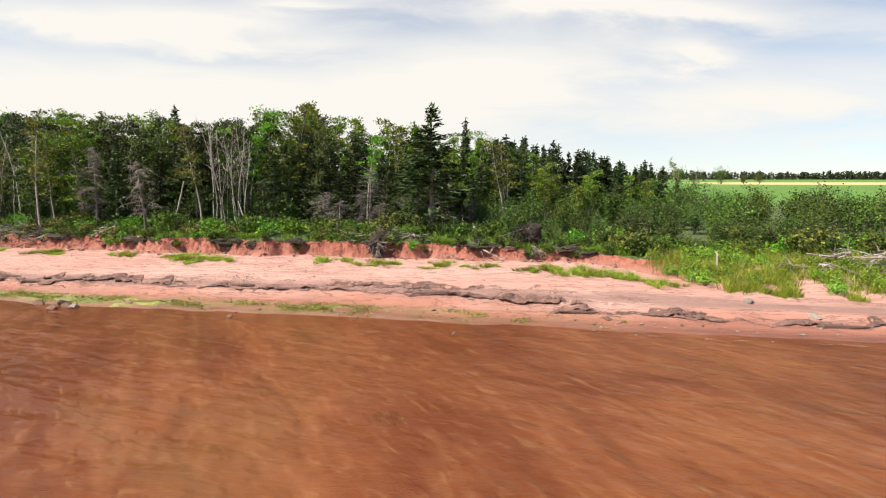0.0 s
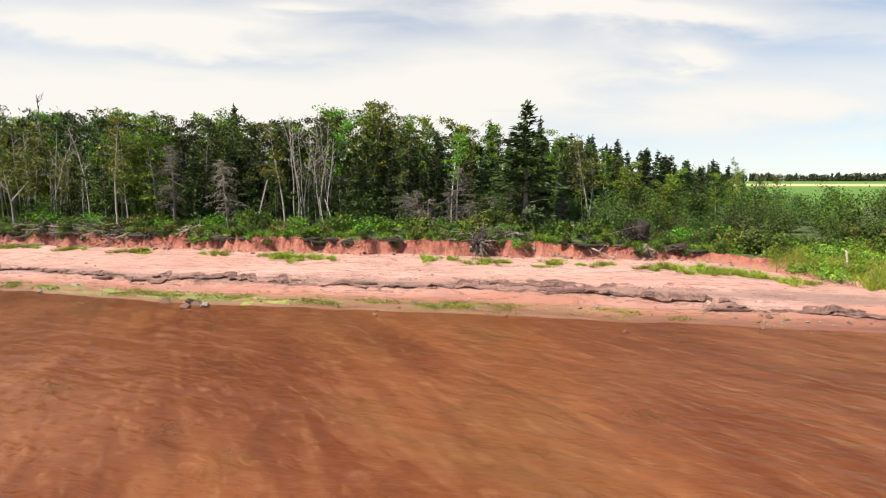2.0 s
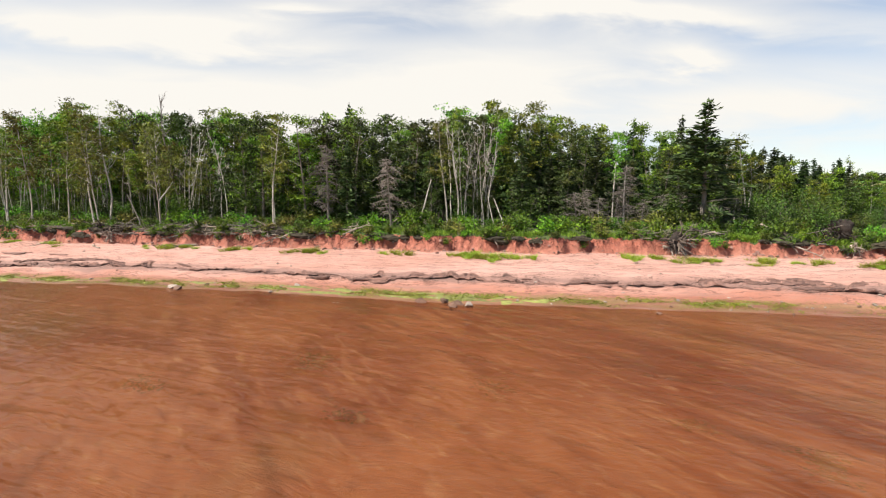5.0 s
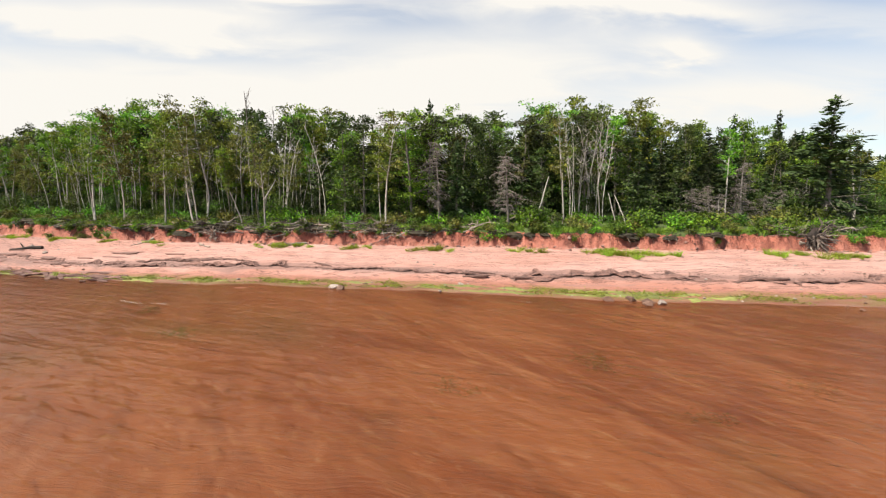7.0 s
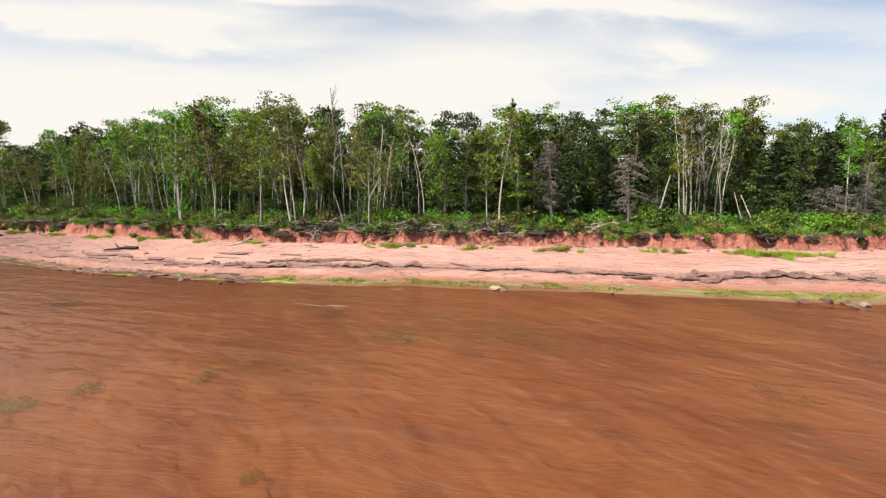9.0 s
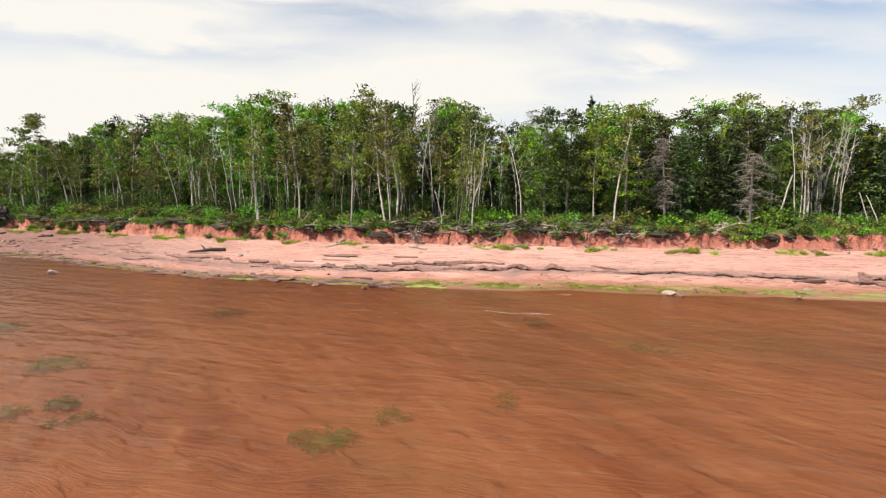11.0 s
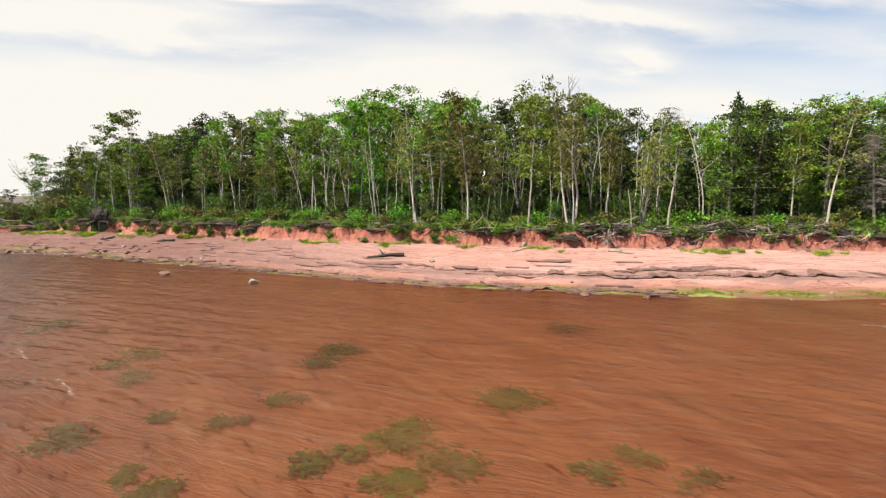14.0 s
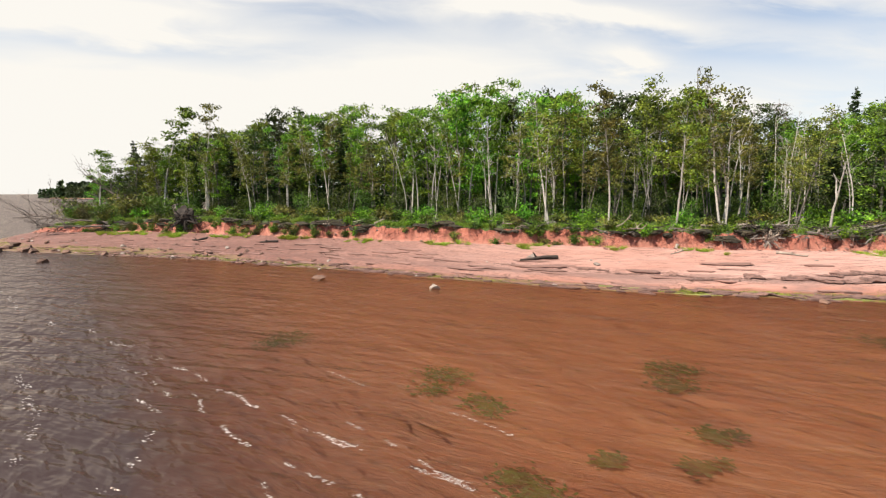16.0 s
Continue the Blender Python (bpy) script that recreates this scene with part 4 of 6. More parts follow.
# the body of the wood, front to back
TOPS = [(-112, 7.0), (-106, 10.5), (-101, 13.0), (-95, 13.9), (-89, 14.5), (-80, 15.0), (-71.5, 15.4), (-68.5, 16.4), (-65.5, 15.2), (-56.5, 15.5), (-53.5, 14.2),
        (-47.5, 14.6), (-44.5, 14.3), (-41.5, 12.5), (-38.5, 13.0), (-35.5, 12.2), (-32.5, 14.1), (-29.5, 12.9), (-23.5, 13.1), (-20.5, 14.3), (-17.5, 13.9),
        (-14.5, 13.3), (-8.5, 12.4), (-5.5, 11.6), (0.5, 11.5), (6.5, 10.4), (12.5, 9.1)]
x = -111.0
while x < 1.0:
    for row, back in enumerate((5.4, 7.2, 9.4, 12.0, 15.2, 19.0)):
        px = x + rnd.uniform(-0.9, 0.9)
        back += step(-98, -108, px) * 3
        py = edge_y(px) + back + rnd.uniform(-0.8, 0.8)
        if px > -7 and row < 1:
            continue
        top = (5 + (along(TOPS, px) - 5) * py / (edge_y(px) + 16)) * (rnd.uniform(0.72, 0.96) if row < 2 else rnd.uniform(0.84, 1.0) if row < 4 else rnd.uniform(0.93, 1.03))
        pale = step(-38, -50, px)
        r = rnd.random()
        if row < 2 and r < 0.14 + 0.62 * pale:
            tree(rnd.choice(SLIM + SPARSE), 10, "birch_tree", L_SLIM, px, py, top, lean=(rnd.uniform(-2, 2), rnd.uniform(-2, 2)))
        elif r > 0.97 - 0.09 * (1 - pale) - (0.35 if px > -17 and row < 4 else 0.0):
            tree(rnd.choice(SPRUCE), 10, "spruce_tree", L_SPRUCE, px, py, top * 0.88, fat=1.4)
        elif row < 2 and r > 0.90 - 0.24 * (1 - pale) and px > -36:
            tree(rnd.choice(DEADC), 6.5, "dead_spruce", L_DEADC, px, py, min(top * 0.75, 8.5))
        elif row < 5 or rnd.random() < 0.5:
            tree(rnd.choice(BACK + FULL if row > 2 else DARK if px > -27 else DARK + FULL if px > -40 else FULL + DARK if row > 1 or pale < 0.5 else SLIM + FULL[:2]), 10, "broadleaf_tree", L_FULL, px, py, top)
    x += 2.45

# the low end of the wood on the point
LOW_POINT = [bush(s, 1.35, 2.1, 700, m, 0.19, 0.125) for s, m in ((86, M_SHRUB), (87, M_LEAF_DRAB))]
for px, py, top in ((-114.6, 68, 4.6), (-112.8, 67, 5.8), (-111.2, 69, 6.9), (-109.4, 68.5, 8.0), (-107.8, 70, 9.4), (-106.2, 67.5, 9.6), (-104.8, 69, 10.6), (-103.2, 67, 10.8),
                    (-101.6, 69, 11.4), (-110.2, 72, 8.4), (-106.8, 73, 10.2), (-113.2, 71, 6.2), (-104.0, 73, 11.2), (-100.2, 66.0, 11.2)):
    tree(rnd.choice(DARK + FULL[:2]), 10, "broadleaf_tree", "low wind-shaped tree on the point", px, py, top, fat=1.25)
for i in range(16):
    px = rnd.uniform(-114.5, -100)
    plant("point_shrub", rnd.choice((LOW_POINT)), px, edge_y(px) + rnd.uniform(0.8, 3.5), rnd.uniform(0.7, 1.1), rnd.uniform(0, 360), "leafy green shrub on the low point", "shrub", "point shrubs")

# dark spruces behind the thicket
for i in range(72):
    px = -2 + i * 0.31 + rnd.uniform(-0.4, 0.4)
    tree(rnd.choice(SPRUCE[:2]), 10, "spruce_tree", "dark pointed spruce in a row behind the thicket", px, 55 + rnd.uniform(-5, 6), along([(-2, 11.8), (6, 11.6), (13, 10.5), (17, 9.2), (20, 8.0), (26, 6.4)], px) * rnd.uniform(0.84, 1.02), group="spruce row", fat=rnd.uniform(0.9, 1.5))
for px, py, top in ((17.5, 52, 8.8), (18.6, 53, 8.3), (24.0, 58, 8.2), (25.5, 59, 7.6)):
    tree(SNAG[1], 10, "dead_tree", "grey bare leafless shrub tree", px, py, top, group="spruce row", fat=1.5)
for i in range(24):
    px = -2 + i * 0.72
    tree(rnd.choice(BACK + SPARSE[:1] + SLIM[2:4]), 10, "broadleaf_tree", L_FULL, px + rnd.uniform(-0.6, 0.6), 44 + rnd.uniform(-4, 5), along([(-2, 10.5), (4, 9.4), (9, 7.8), (14, 6.6)], px) * rnd.uniform(0.8, 1.05))

# ---- shrubs ----
LOW = [bush(s, 0.85, 0.95, 430, m, 0.155, 0.105) for s, m in ((71, M_SHRUB), (72, M_SHRUB), (73, M_LEAF_DRAB), (74, M_LEAF_BRIGHT))]
TALL = [bush(s, 1.35, 2.3, 1350, m, 0.135, 0.085) for s, m in ((81, M_SHRUB), (82, M_LEAF_SHADE), (83, M_THICKET), (84, M_THICKET), (85, M_SHRUB))]
x = -108.0
while x < 12.0:
    for back in (0.1, 1.4, 2.8):
        px = x + rnd.uniform(-0.5, 0.5)
        if back < 1 and px < 0 and rnd.random() < 0.25:
            continue
        k = rnd.uniform(0.65, 1.3) * (0.75 if back < 1 else 1.0)
        plant("low_shrub", rnd.choice(LOW), px, edge_y(px) + back + rnd.uniform(-0.3, 0.4), k, rnd.uniform(0, 360),
              "low leafy green shrub along the top of the bank", "shrub", "bank-top shrubs", stretch=rnd.uniform(0.8, 1.2))
    x += 1.3
x = -109.0
while x < 2:
    for back in (5.0, 8.5):
        px = x + rnd.uniform(-1, 1)
        plant("understory_shrub", rnd.choice(TALL), px, edge_y(px) + back + rnd.uniform(-0.6, 0.8), rnd.uniform(0.75, 1.25) * (1 - 0.12 * step(-38, -50, px)), rnd.uniform(0, 360),
              "shady green undergrowth shrub between the trunks", "shrub", "undergrowth")
    x += 2.6
for i in range(60):
    px = rnd.uniform(-109, -84) if i < 42 else rnd.uniform(-84, -57)
    plant("low_shrub", rnd.choice(LOW), px, foot_y(px) + rnd.uniform(0.3, 0.8), rnd.uniform(0.4, 0.8), rnd.uniform(0, 360), "small green shrub growing on the slumped red bank", "shrub", "bank-face shrubs")
x = 8.5
while x < 33:
    for back in (0.5, 1.7):
        px = x + rnd.uniform(-0.5, 0.5)
        plant("edge_shrub", rnd.choice(LOW), px, edge_y(px) + back + rnd.uniform(-0.3, 0.4), rnd.uniform(0.8, 1.5), rnd.uniform(0, 360),
              "leafy green shrub between marsh grass and thicket", "shrub", "thicket edge")
    x += 1.1
HERB = [bush(s, 0.8, 0.7, 420, M_HERB, 0.15, 0.05) for s in (75, 76)]
for i in range(110):
    px = rnd.uniform(10.0, 32)
    py = rnd.uniform(foot_y(px) + 0.2, edge_y(px) + 0.6)
    plant("marsh_herb", rnd.choice(HERB), px, py, rnd.uniform(0.5, 1.1), rnd.uniform(0, 360), "soft bright yellow-green herb clump in the marsh grass", "plant", "marsh herbs")
for px, py, k in ((21, 52, 1.3), (23, 54, 1.1), (25, 56, 0.9), (28, 58, 0.9), (22, 57, 1.3), (31, 60, 0.8)):
    plant("thicket_shrub", rnd.choice(TALL), px, py, k, rnd.uniform(0, 360), "tall green alder shrub in a dense thicket", "shrub", "thicket")
x = -108.0
while x < 8.0:
    px = x + rnd.uniform(-0.3, 0.3)
    if wob(px, 61, 0, 2.0) > -0.22:
        plant("hanging_shrub", rnd.choice(LOW), px, edge_y(px) - rnd.uniform(0.0, 0.35), rnd.uniform(0.42, 0.85), rnd.uniform(0, 360),
              "leafy green shrub hanging over the edge of the bank", "shrub", "bank-edge shrubs", lean=(rnd.uniform(5, 22), 0), sink=0.08)
    x += 0.95
for px, dy, h, fat in ((-11.6, 4.2, 5.6, 1.7), (-10.2, 3.6, 5.0, 1.9), (-9.0, 4.6, 6.2, 1.5), (-7.4, 3.8, 5.2, 1.8), (-5.4, 4.4, 5.6, 1.6), (-0.8, 5.4, 5.4, 1.5)):
    tree(rnd.choice(DEADC), 6.5, "dead_spruce", "low dead spruce with a brown tangle of twigs", px, edge_y(px) + dy, h, fat=fat)
for px, dy, h in ((-9.4, 0.3, 3.9), (-22.5, 0.6, 3.6), (-37.5, 0.5, 3.6), (-47, 0.5, 3.5)):
    tree(SNAG[1], 10, "dead_shrub", "small grey leafless shrub on the bank edge", px, edge_y(px) + dy, h, fat=2.2)
for px, py, top in ((12.4, 52, 9.4), (13.5, 53.5, 9.6), (14.6, 52.5, 9.0), (15.6, 54, 9.1), (16.6, 53, 8.4), (17.5, 55, 8.6), (18.3, 54, 7.8), (19.2, 55.5, 7.7)):
    tree(rnd.choice(SPRUCE[:2]), 10, "spruce_tree", "dark pointed spruce in a row behind the thicket", px, py, top, group="spruce row", fat=1.6)
# the thicket on the open side
for i in range(19):
    for j in range(8):
        px = 1.5 + i * 2.3 + rnd.uniform(-1.1, 1.1) + j * 0.9
        py = edge_y(min(px, 30)) + 1.0 + j * 2.5 + rnd.uniform(-0.9, 0.9)
        k = rnd.uniform(0.6, 1.35) * along([(0, 0.7), (2, 1.0), (6, 1.15), (10, 1.25)], j) * along([(0, 1.1), (12, 1.0), (18, 0.88), (30, 0.82)], px)
        plant("thicket_shrub", rnd.choice(TALL[1:]), px, py, k, rnd.uniform(0, 360), "tall green alder shrub in a dense thicket", "shrub", "thicket")
for px, py, k in ((70, 185, 2.2), (76, 186, 2.6), (83, 190, 2.0), (92, 188, 2.4), (101, 190, 1.5), (108, 192, 1.6)):
    plant("field_shrub", rnd.choice(TALL), px, py, k, rnd.uniform(0, 360), "dark rounded shrub standing in the green field", "shrub", "field shrubs")


# ---- grass ----
def blades(spots, h, rng, w=0.025, bend=0.35, away=None):
    """Grass blades, each a bent tapering strip; away gives each the way in which it leans."""
    v, f = [], []
    for i, (px, py, pz) in enumerate(spots):
        hh = h * rng.uniform(0.45, 1.1)
        if away is None:
            a, b = rng.uniform(0, 2 * math.pi), rng.uniform(0.1, bend) * hh
            ox, oy = math.cos(a) * b, math.sin(a) * b
        else:
            hh *= away[i][2]
            ox, oy = away[i][0] * hh + rng.normal() * 0.12 * hh, away[i][1] * hh + rng.normal() * 0.12 * hh
        t = rng.uniform(0, math.pi)
        wx, wy = math.cos(t) * w, math.sin(t) * w
        k = len(v)
        v += [(px - wx, py - wy, pz), (px + wx, py + wy, pz), (px + ox * 0.35 + wx * 0.8, py + oy * 0.35 + wy * 0.8, pz + hh * 0.6),
              (px + ox * 0.35 - wx * 0.8, py + oy * 0.35 - wy * 0.8, pz + hh * 0.6), (px + ox, py + oy, pz + hh * 0.95)]
        f += [(k, k + 1, k + 2, k + 3), (k + 3, k + 2, k + 4)]
    return v, f


rng = np.random.default_rng(5)
spots, away = [], []
clumps = 0
while clumps < 560:
    cx = rng.uniform(9.0, 33)
    y0, y1 = foot_y(cx) - 1.0, edge_y(cx) + 1.0
    cy = rng.uniform(y0, y1)
    if wob(cx, cy, 3, 1.5) < 0.05 - 0.45 * step(y0 + 0.8, y0 + 2.5, cy) + 0.45 * step(12.0, 9, cx):
        continue
    clumps += 1
    size = rng.uniform(0.6, 1.35) * (0.65 + 0.35 * step(y0, y0 + 2, cy))
    for _ in range(56):
        dx, dy = rng.normal() * 0.17 * size, rng.normal() * 0.17 * size
        spots.append((cx + dx, cy + dy, ground_z(cx + dx, cy + dy) - 0.02))
        away.append((dx * 1.6, dy * 1.6, size))
ob = link_mesh("marsh_grass", *blades(spots, 0.60, rng, 0.012, 0.4, away), (M_GRASS,))
tagged(ob, "tall bright yellow-green marsh grass above the beach", "grass", kind="stuff")
spots = []
while len(spots) < 36000:
    px = rng.uniform(-113, 9) if rng.random() < 0.7 else rng.uniform(-4, 11) if rng.random() < 0.35 else rng.uniform(-113, -55)
    back = rng.exponential(0.8) - 0.12
    py = edge_y(px) + back
    if wob(px, py, 9, 1.4) < -0.1 or back > 5:
        continue
    spots.append((px, py, ground_z(px, py) - 0.03))
ob = link_mesh("bank_grass", *blades(spots, 0.42, rng, 0.02, 0.8), (M_FRINGE,))
tagged(ob, "rough grass and herbs fringing the top of the bank", "grass", kind="stuff")

TUFTS = []
for k in range(3):
    r2 = np.random.default_rng(90 + k)
    pts, lean = [], []
    for _ in range(4):
        cx, cy, size = r2.normal() * 0.28, r2.normal() * 0.18, r2.uniform(0.6, 1.2)
        for _ in range(40):
            dx, dy = r2.normal() * 0.10, r2.normal() * 0.09
            pts.append((cx + dx, cy + dy, -0.02))
            lean.append((dx * 5, dy * 5, size))
    v, f = blades(pts, 0.50, r2, 0.012, 0.6, lean)
    me = bpy.data.meshes.new("tuft")
    me.from_pydata(v, [], f)
    me.materials.append(M_GRASS)
    TUFTS.append(me)


def tuft(px, py, k):
    ob = new("grass_tuft", TUFTS[rnd.randrange(3)])
    ob.matrix_basis = pose(px, py, ground_z(px, py), 0, 0, rnd.uniform(0, 360)) @ Matrix.Diagonal((k * rnd.uniform(0.9, 1.6), k, k * rnd.uniform(0.6, 0.9), 1))
    tagged(ob, "bright green grass tuft growing on the dry red sand", "grass tuft", "beach tufts")


for cx, back, n in ((-31, 1.6, 5), (-24.5, 1.2, 4), (-19.5, 1.5, 12), (-17.6, 1.8, 8), (-9.5, 1.2, 5), (-6, 1.4, 7), (-1.5, 1.3, 9), (3.5, 1.8, 10), (6, 2.6, 12), (8.5, 2.2, 12),
                    (-37, 1.0, 5), (-42, 0.8, 5), (-44, 0.9, 5), (-54, 0.4, 4), (-60, 0.2, 5), (-66, 0.2, 6), (-72, 0.3, 7), (-78, 0.4, 6), (-84, 0.4, 7),
                    (-90, 0.5, 8), (-96, 0.6, 9), (-101, 0.6, 9), (-105, 0.8, 9)):
    for _ in range(int(n * 1.3)):
        px = cx + rnd.gauss(0, 0.9)
        tuft(px, foot_y(px) - back + rnd.gauss(0, 0.35), rnd.uniform(0.5, 1.05))

# ---- stones and ledges ----
def stone_mesh(seed, flat=0.6):
    r2 = random.Random(seed * 31 + 7)
    bm = bmesh.new()
    for _ in range(15):
        d = Vector((r2.gauss(0, 1), r2.gauss(0, 1), r2.gauss(0, 1))).normalized() * r2.uniform(0.8, 1.15)
        bm.verts.new((d.x * 1.25, d.y * 0.85, d.z * flat))
    hull = bmesh.ops.convex_hull(bm, input=bm.verts)
    bmesh.ops.delete(bm, geom=[g for g in hull["geom_interior"] if isinstance(g, bmesh.types.BMVert)], context='VERTS')
    me = bpy.data.meshes.new("stone")
    bm.to_mesh(me)
    bm.free()
    return me


STONES = []
for s in range(6):
    me = stone_mesh(s, 0.5 + 0.1 * (s % 3))
    for m, tag in ((M_STONE, "pale"), (M_DARKSTONE, "dark")):
        mm = me.copy()
        mm.materials.append(m)
        STONES.append((tag, mm))


def stone(px, py, r, tag, z=None):
    me = rnd.choice([m for t, m in STONES if t == tag])
    ob = new("stone", me)
    zz = max(ground_z(px, py), -0.02) if z is None else z
    ob.matrix_basis = pose(px, py, zz + 0.12 * r, rnd.uniform(-10, 10), rnd.uniform(-10, 10), rnd.uniform(0, 360)) @ Matrix.Diagonal((r, r, r, 1))
    tagged(ob, "pale weathered beach stone lying on red sand" if tag == "pale" else "dark wet stone at the water's edge", "stone", tag + " stones")


for i in range(90):
    px = rnd.uniform(-112, 16)
    s = abs(rnd.gauss(0.9, 0.7))
    stone(px, shore_y(px) + s, rnd.uniform(0.04, 0.13) * (1.8 if rnd.random() < 0.1 else 1), "dark" if rnd.random() < 0.55 else "pale")
for i in range(70):
    px = rnd.uniform(-115, -80)
    stone(px, shore_y(px) + rnd.uniform(-0.6, 5.5), rnd.uniform(0.06, 0.26), "dark" if rnd.random() < 0.75 else "pale")
for i in range(85):
    px = rnd.uniform(-36, 10)
    stone(px, shore_y(px) + abs(rnd.gauss(0.9, 0.55)), rnd.uniform(0.03, 0.085), "pale" if rnd.random() < 0.7 else "dark")
for i in range(22):
    px = rnd.uniform(-70, 18)
    stone(px, shore_y(px) + rnd.uniform(1.5, 8.5), rnd.uniform(0.05, 0.13), "pale")
for px, dy, r, tag in ((-20.4, 0.0, 0.34, "dark"), (-21.0, 0.3, 0.3, "dark"), (-19.8, -0.2, 0.3, "pale"), (-22.2, 0.1, 0.3, "dark"), (-20.6, -0.6, 0.3, "dark"),
                       (-36.4, 0.3, 0.3, "pale"), (-36.0, 0.1, 0.26, "dark"), (-1.3, -1.5, 0.16, "dark"), (-11.5, -0.7, 0.14, "dark"),
                       (-100.8, -4.3, 0.42, "dark"), (-108.6, -2.2, 0.75, "dark"), (-109.5, -1.0, 0.7, "dark"), (-107, 0.4, 0.55, "dark"), (-106.2, 0.0, 0.5, "dark"),
                       (-110.5, 1.2, 0.7, "dark"), (-111, 2.4, 0.6, "dark"), (-112.5, 0.6, 0.6, "dark"), (-108, 1.8, 0.45, "dark"), (-104.5, 1.0, 0.4, "dark"), (-102.8, 0.5, 0.35, "dark"), (-99, 0.4, 0.4, "dark"), (-96.5, 0.8, 0.3, "dark"), (-93, 0.5, 0.35, "dark"), (-89, 0.4, 0.3, "dark"), (-84.5, 0.6, 0.35, "dark"), (-72.8, -3.0, 0.30, "pale"), (-79.5, -3.5, 0.38, "dark"), (-62.5, 6.2, 0.24, "pale"),
                       (-66.0, 7.3, 0.30, "pale"), (-55, -0.3, 0.25, "dark"), (-52.2, -0.4, 0.22, "dark"), (14, 2.6, 0.30, "pale"), (12.2, 4.0, 0.26, "pale"), (17, 2.2, 0.3, "pale")):
    stone(px, shore_y(px) + dy, r, tag)


SLABS = []
for sd in range(10):
    r2 = random.Random(sd + 50)
    bm = bmesh.new()
    n = r2.randint(6, 9)
    ring = [(r2.uniform(0.6, 1.1) * math.cos(2 * math.pi * i / n), 0.55 * r2.uniform(0.6, 1.1) * math.sin(2 * math.pi * i / n)) for i in range(n)]
    lev = [[bm.verts.new((a * k, b * k, z + r2.uniform(-0.04, 0.04))) for a, b in ring] for k, z in ((0.86, -0.5), (1.0, 0.05), (0.98, 0.38), (0.84, 0.5))]
    for lo, hi in zip(lev, lev[1:]):
        for i in range(n):
            bm.faces.new((lo[i], lo[(i + 1) % n], hi[(i + 1) % n], hi[i]))
    bm.faces.new(lev[-1])
    bm.faces.new(lev[0][::-1])
    me = bpy.data.meshes.new("slab")
    bm.to_mesh(me)
    bm.free()
    me.materials.append(M_LEDGE)
    SLABS.append(me)


def ledge(x0, x1, off, thick, seed):
    """A broken shelf of dark rock: a ragged low strip with loose slabs along its seaward edge."""
    r2 = random.Random(seed)

    def line(px):
        return (shore_y(px) * 0.4 + 0.6 * along(SHORE, px) + off + 0.8 * wob(px, seed, 0, 6.0) + 0.40 * wob(px, seed, 5, 0.9) + 0.25 * wob(px, seed, 2, 0.35))

    n = max(6, int((x1 - x0) / 0.13))
    bm = bmesh.new()
    rows = []
    for i in range(n + 1):
        q = i / n
        px = x0 + (x1 - x0) * q
        taper = math.sin(math.pi * min(1, max(0, q))) ** 0.4
        ly = line(px)
        open_part = max(0.0, min(1.0, 0.55 + 2.6 * wob(px, seed, 12, 1.3)))
        deep = (0.55 + 1.5 * abs(wob(px, seed, 8, 0.9))) * taper * (0.15 + 0.85 * open_part) + 0.08
        t = thick * (0.45 + 1.3 * abs(wob(px, seed, 3, 0.6))) * (0.25 + 0.75 * taper) * (0.02 + 0.98 * open_part) + r2.uniform(0, 0.02)
        z, zb = ground_z(px, ly), ground_z(px, ly + deep)
        cols = [(ly + 0.17, z - 0.08), (ly + 0.13, z + t * 0.25), (ly - 0.05 + r2.uniform(-0.07, 0.07), z + t * 0.5), (ly - 0.05 + r2.uniform(-0.07, 0.07), z + t * 0.85)]
        for e in (0.0, 0.14, 0.3, 0.48, 0.66, 0.84):
            py = ly + 0.06 + (deep - 0.06) * e
            lift = t * (1 - e) ** 0.8 * (0.8 + 0.5 * wob(px, py, seed, 0.3)) + 0.09 * wob(px, py, seed + 4, 0.19) + 0.02
            cols.append((py + r2.uniform(-0.02, 0.02), ground_z(px, py) + max(-0.03, lift * (1 if e < 0.8 else 0.4))))
        cols.append((ly + deep, zb - 0.05))
        rows.append([bm.verts.new((px + r2.uniform(-0.05, 0.05), a, b)) for a, b in cols])
    for a, b in zip(rows, rows[1:]):
        for k in range(len(a) - 1):
            bm.faces.new((a[k], b[k], b[k + 1], a[k + 1]))
    me = bpy.data.meshes.new("shelf")
    bm.to_mesh(me)
    bm.free()
    me.materials.append(M_LEDGE)
    top = new("rock_ledge")
    top.empty_display_size = 0.3
    shelf = new("shelf", me)
    shelf.parent = top
    for i in range(int((x1 - x0) * 0.22)):
        px = r2.uniform(x0, x1)
        py = line(px) + r2.uniform(-0.25, 0.7)
        k = r2.uniform(0.18, 0.62) * (0.7 + thick)
        ob = new("slab", SLABS[r2.randrange(10)])
        ob.parent = top
        ob.matrix_basis = pose(px, py, ground_z(px, py) - 0.02 + 0.15 * thick * r2.random(), r2.uniform(-6, 8), r2.uniform(-6, 6), r2.choice((0, 180)) + r2.uniform(-28, 8)) @ Matrix.Diagonal((k * 2.4, k, thick * r2.uniform(0.5, 1.0), 1))
    tagged(top, "dark broken sandstone ledge along the red beach", "rock ledge", "ledges")


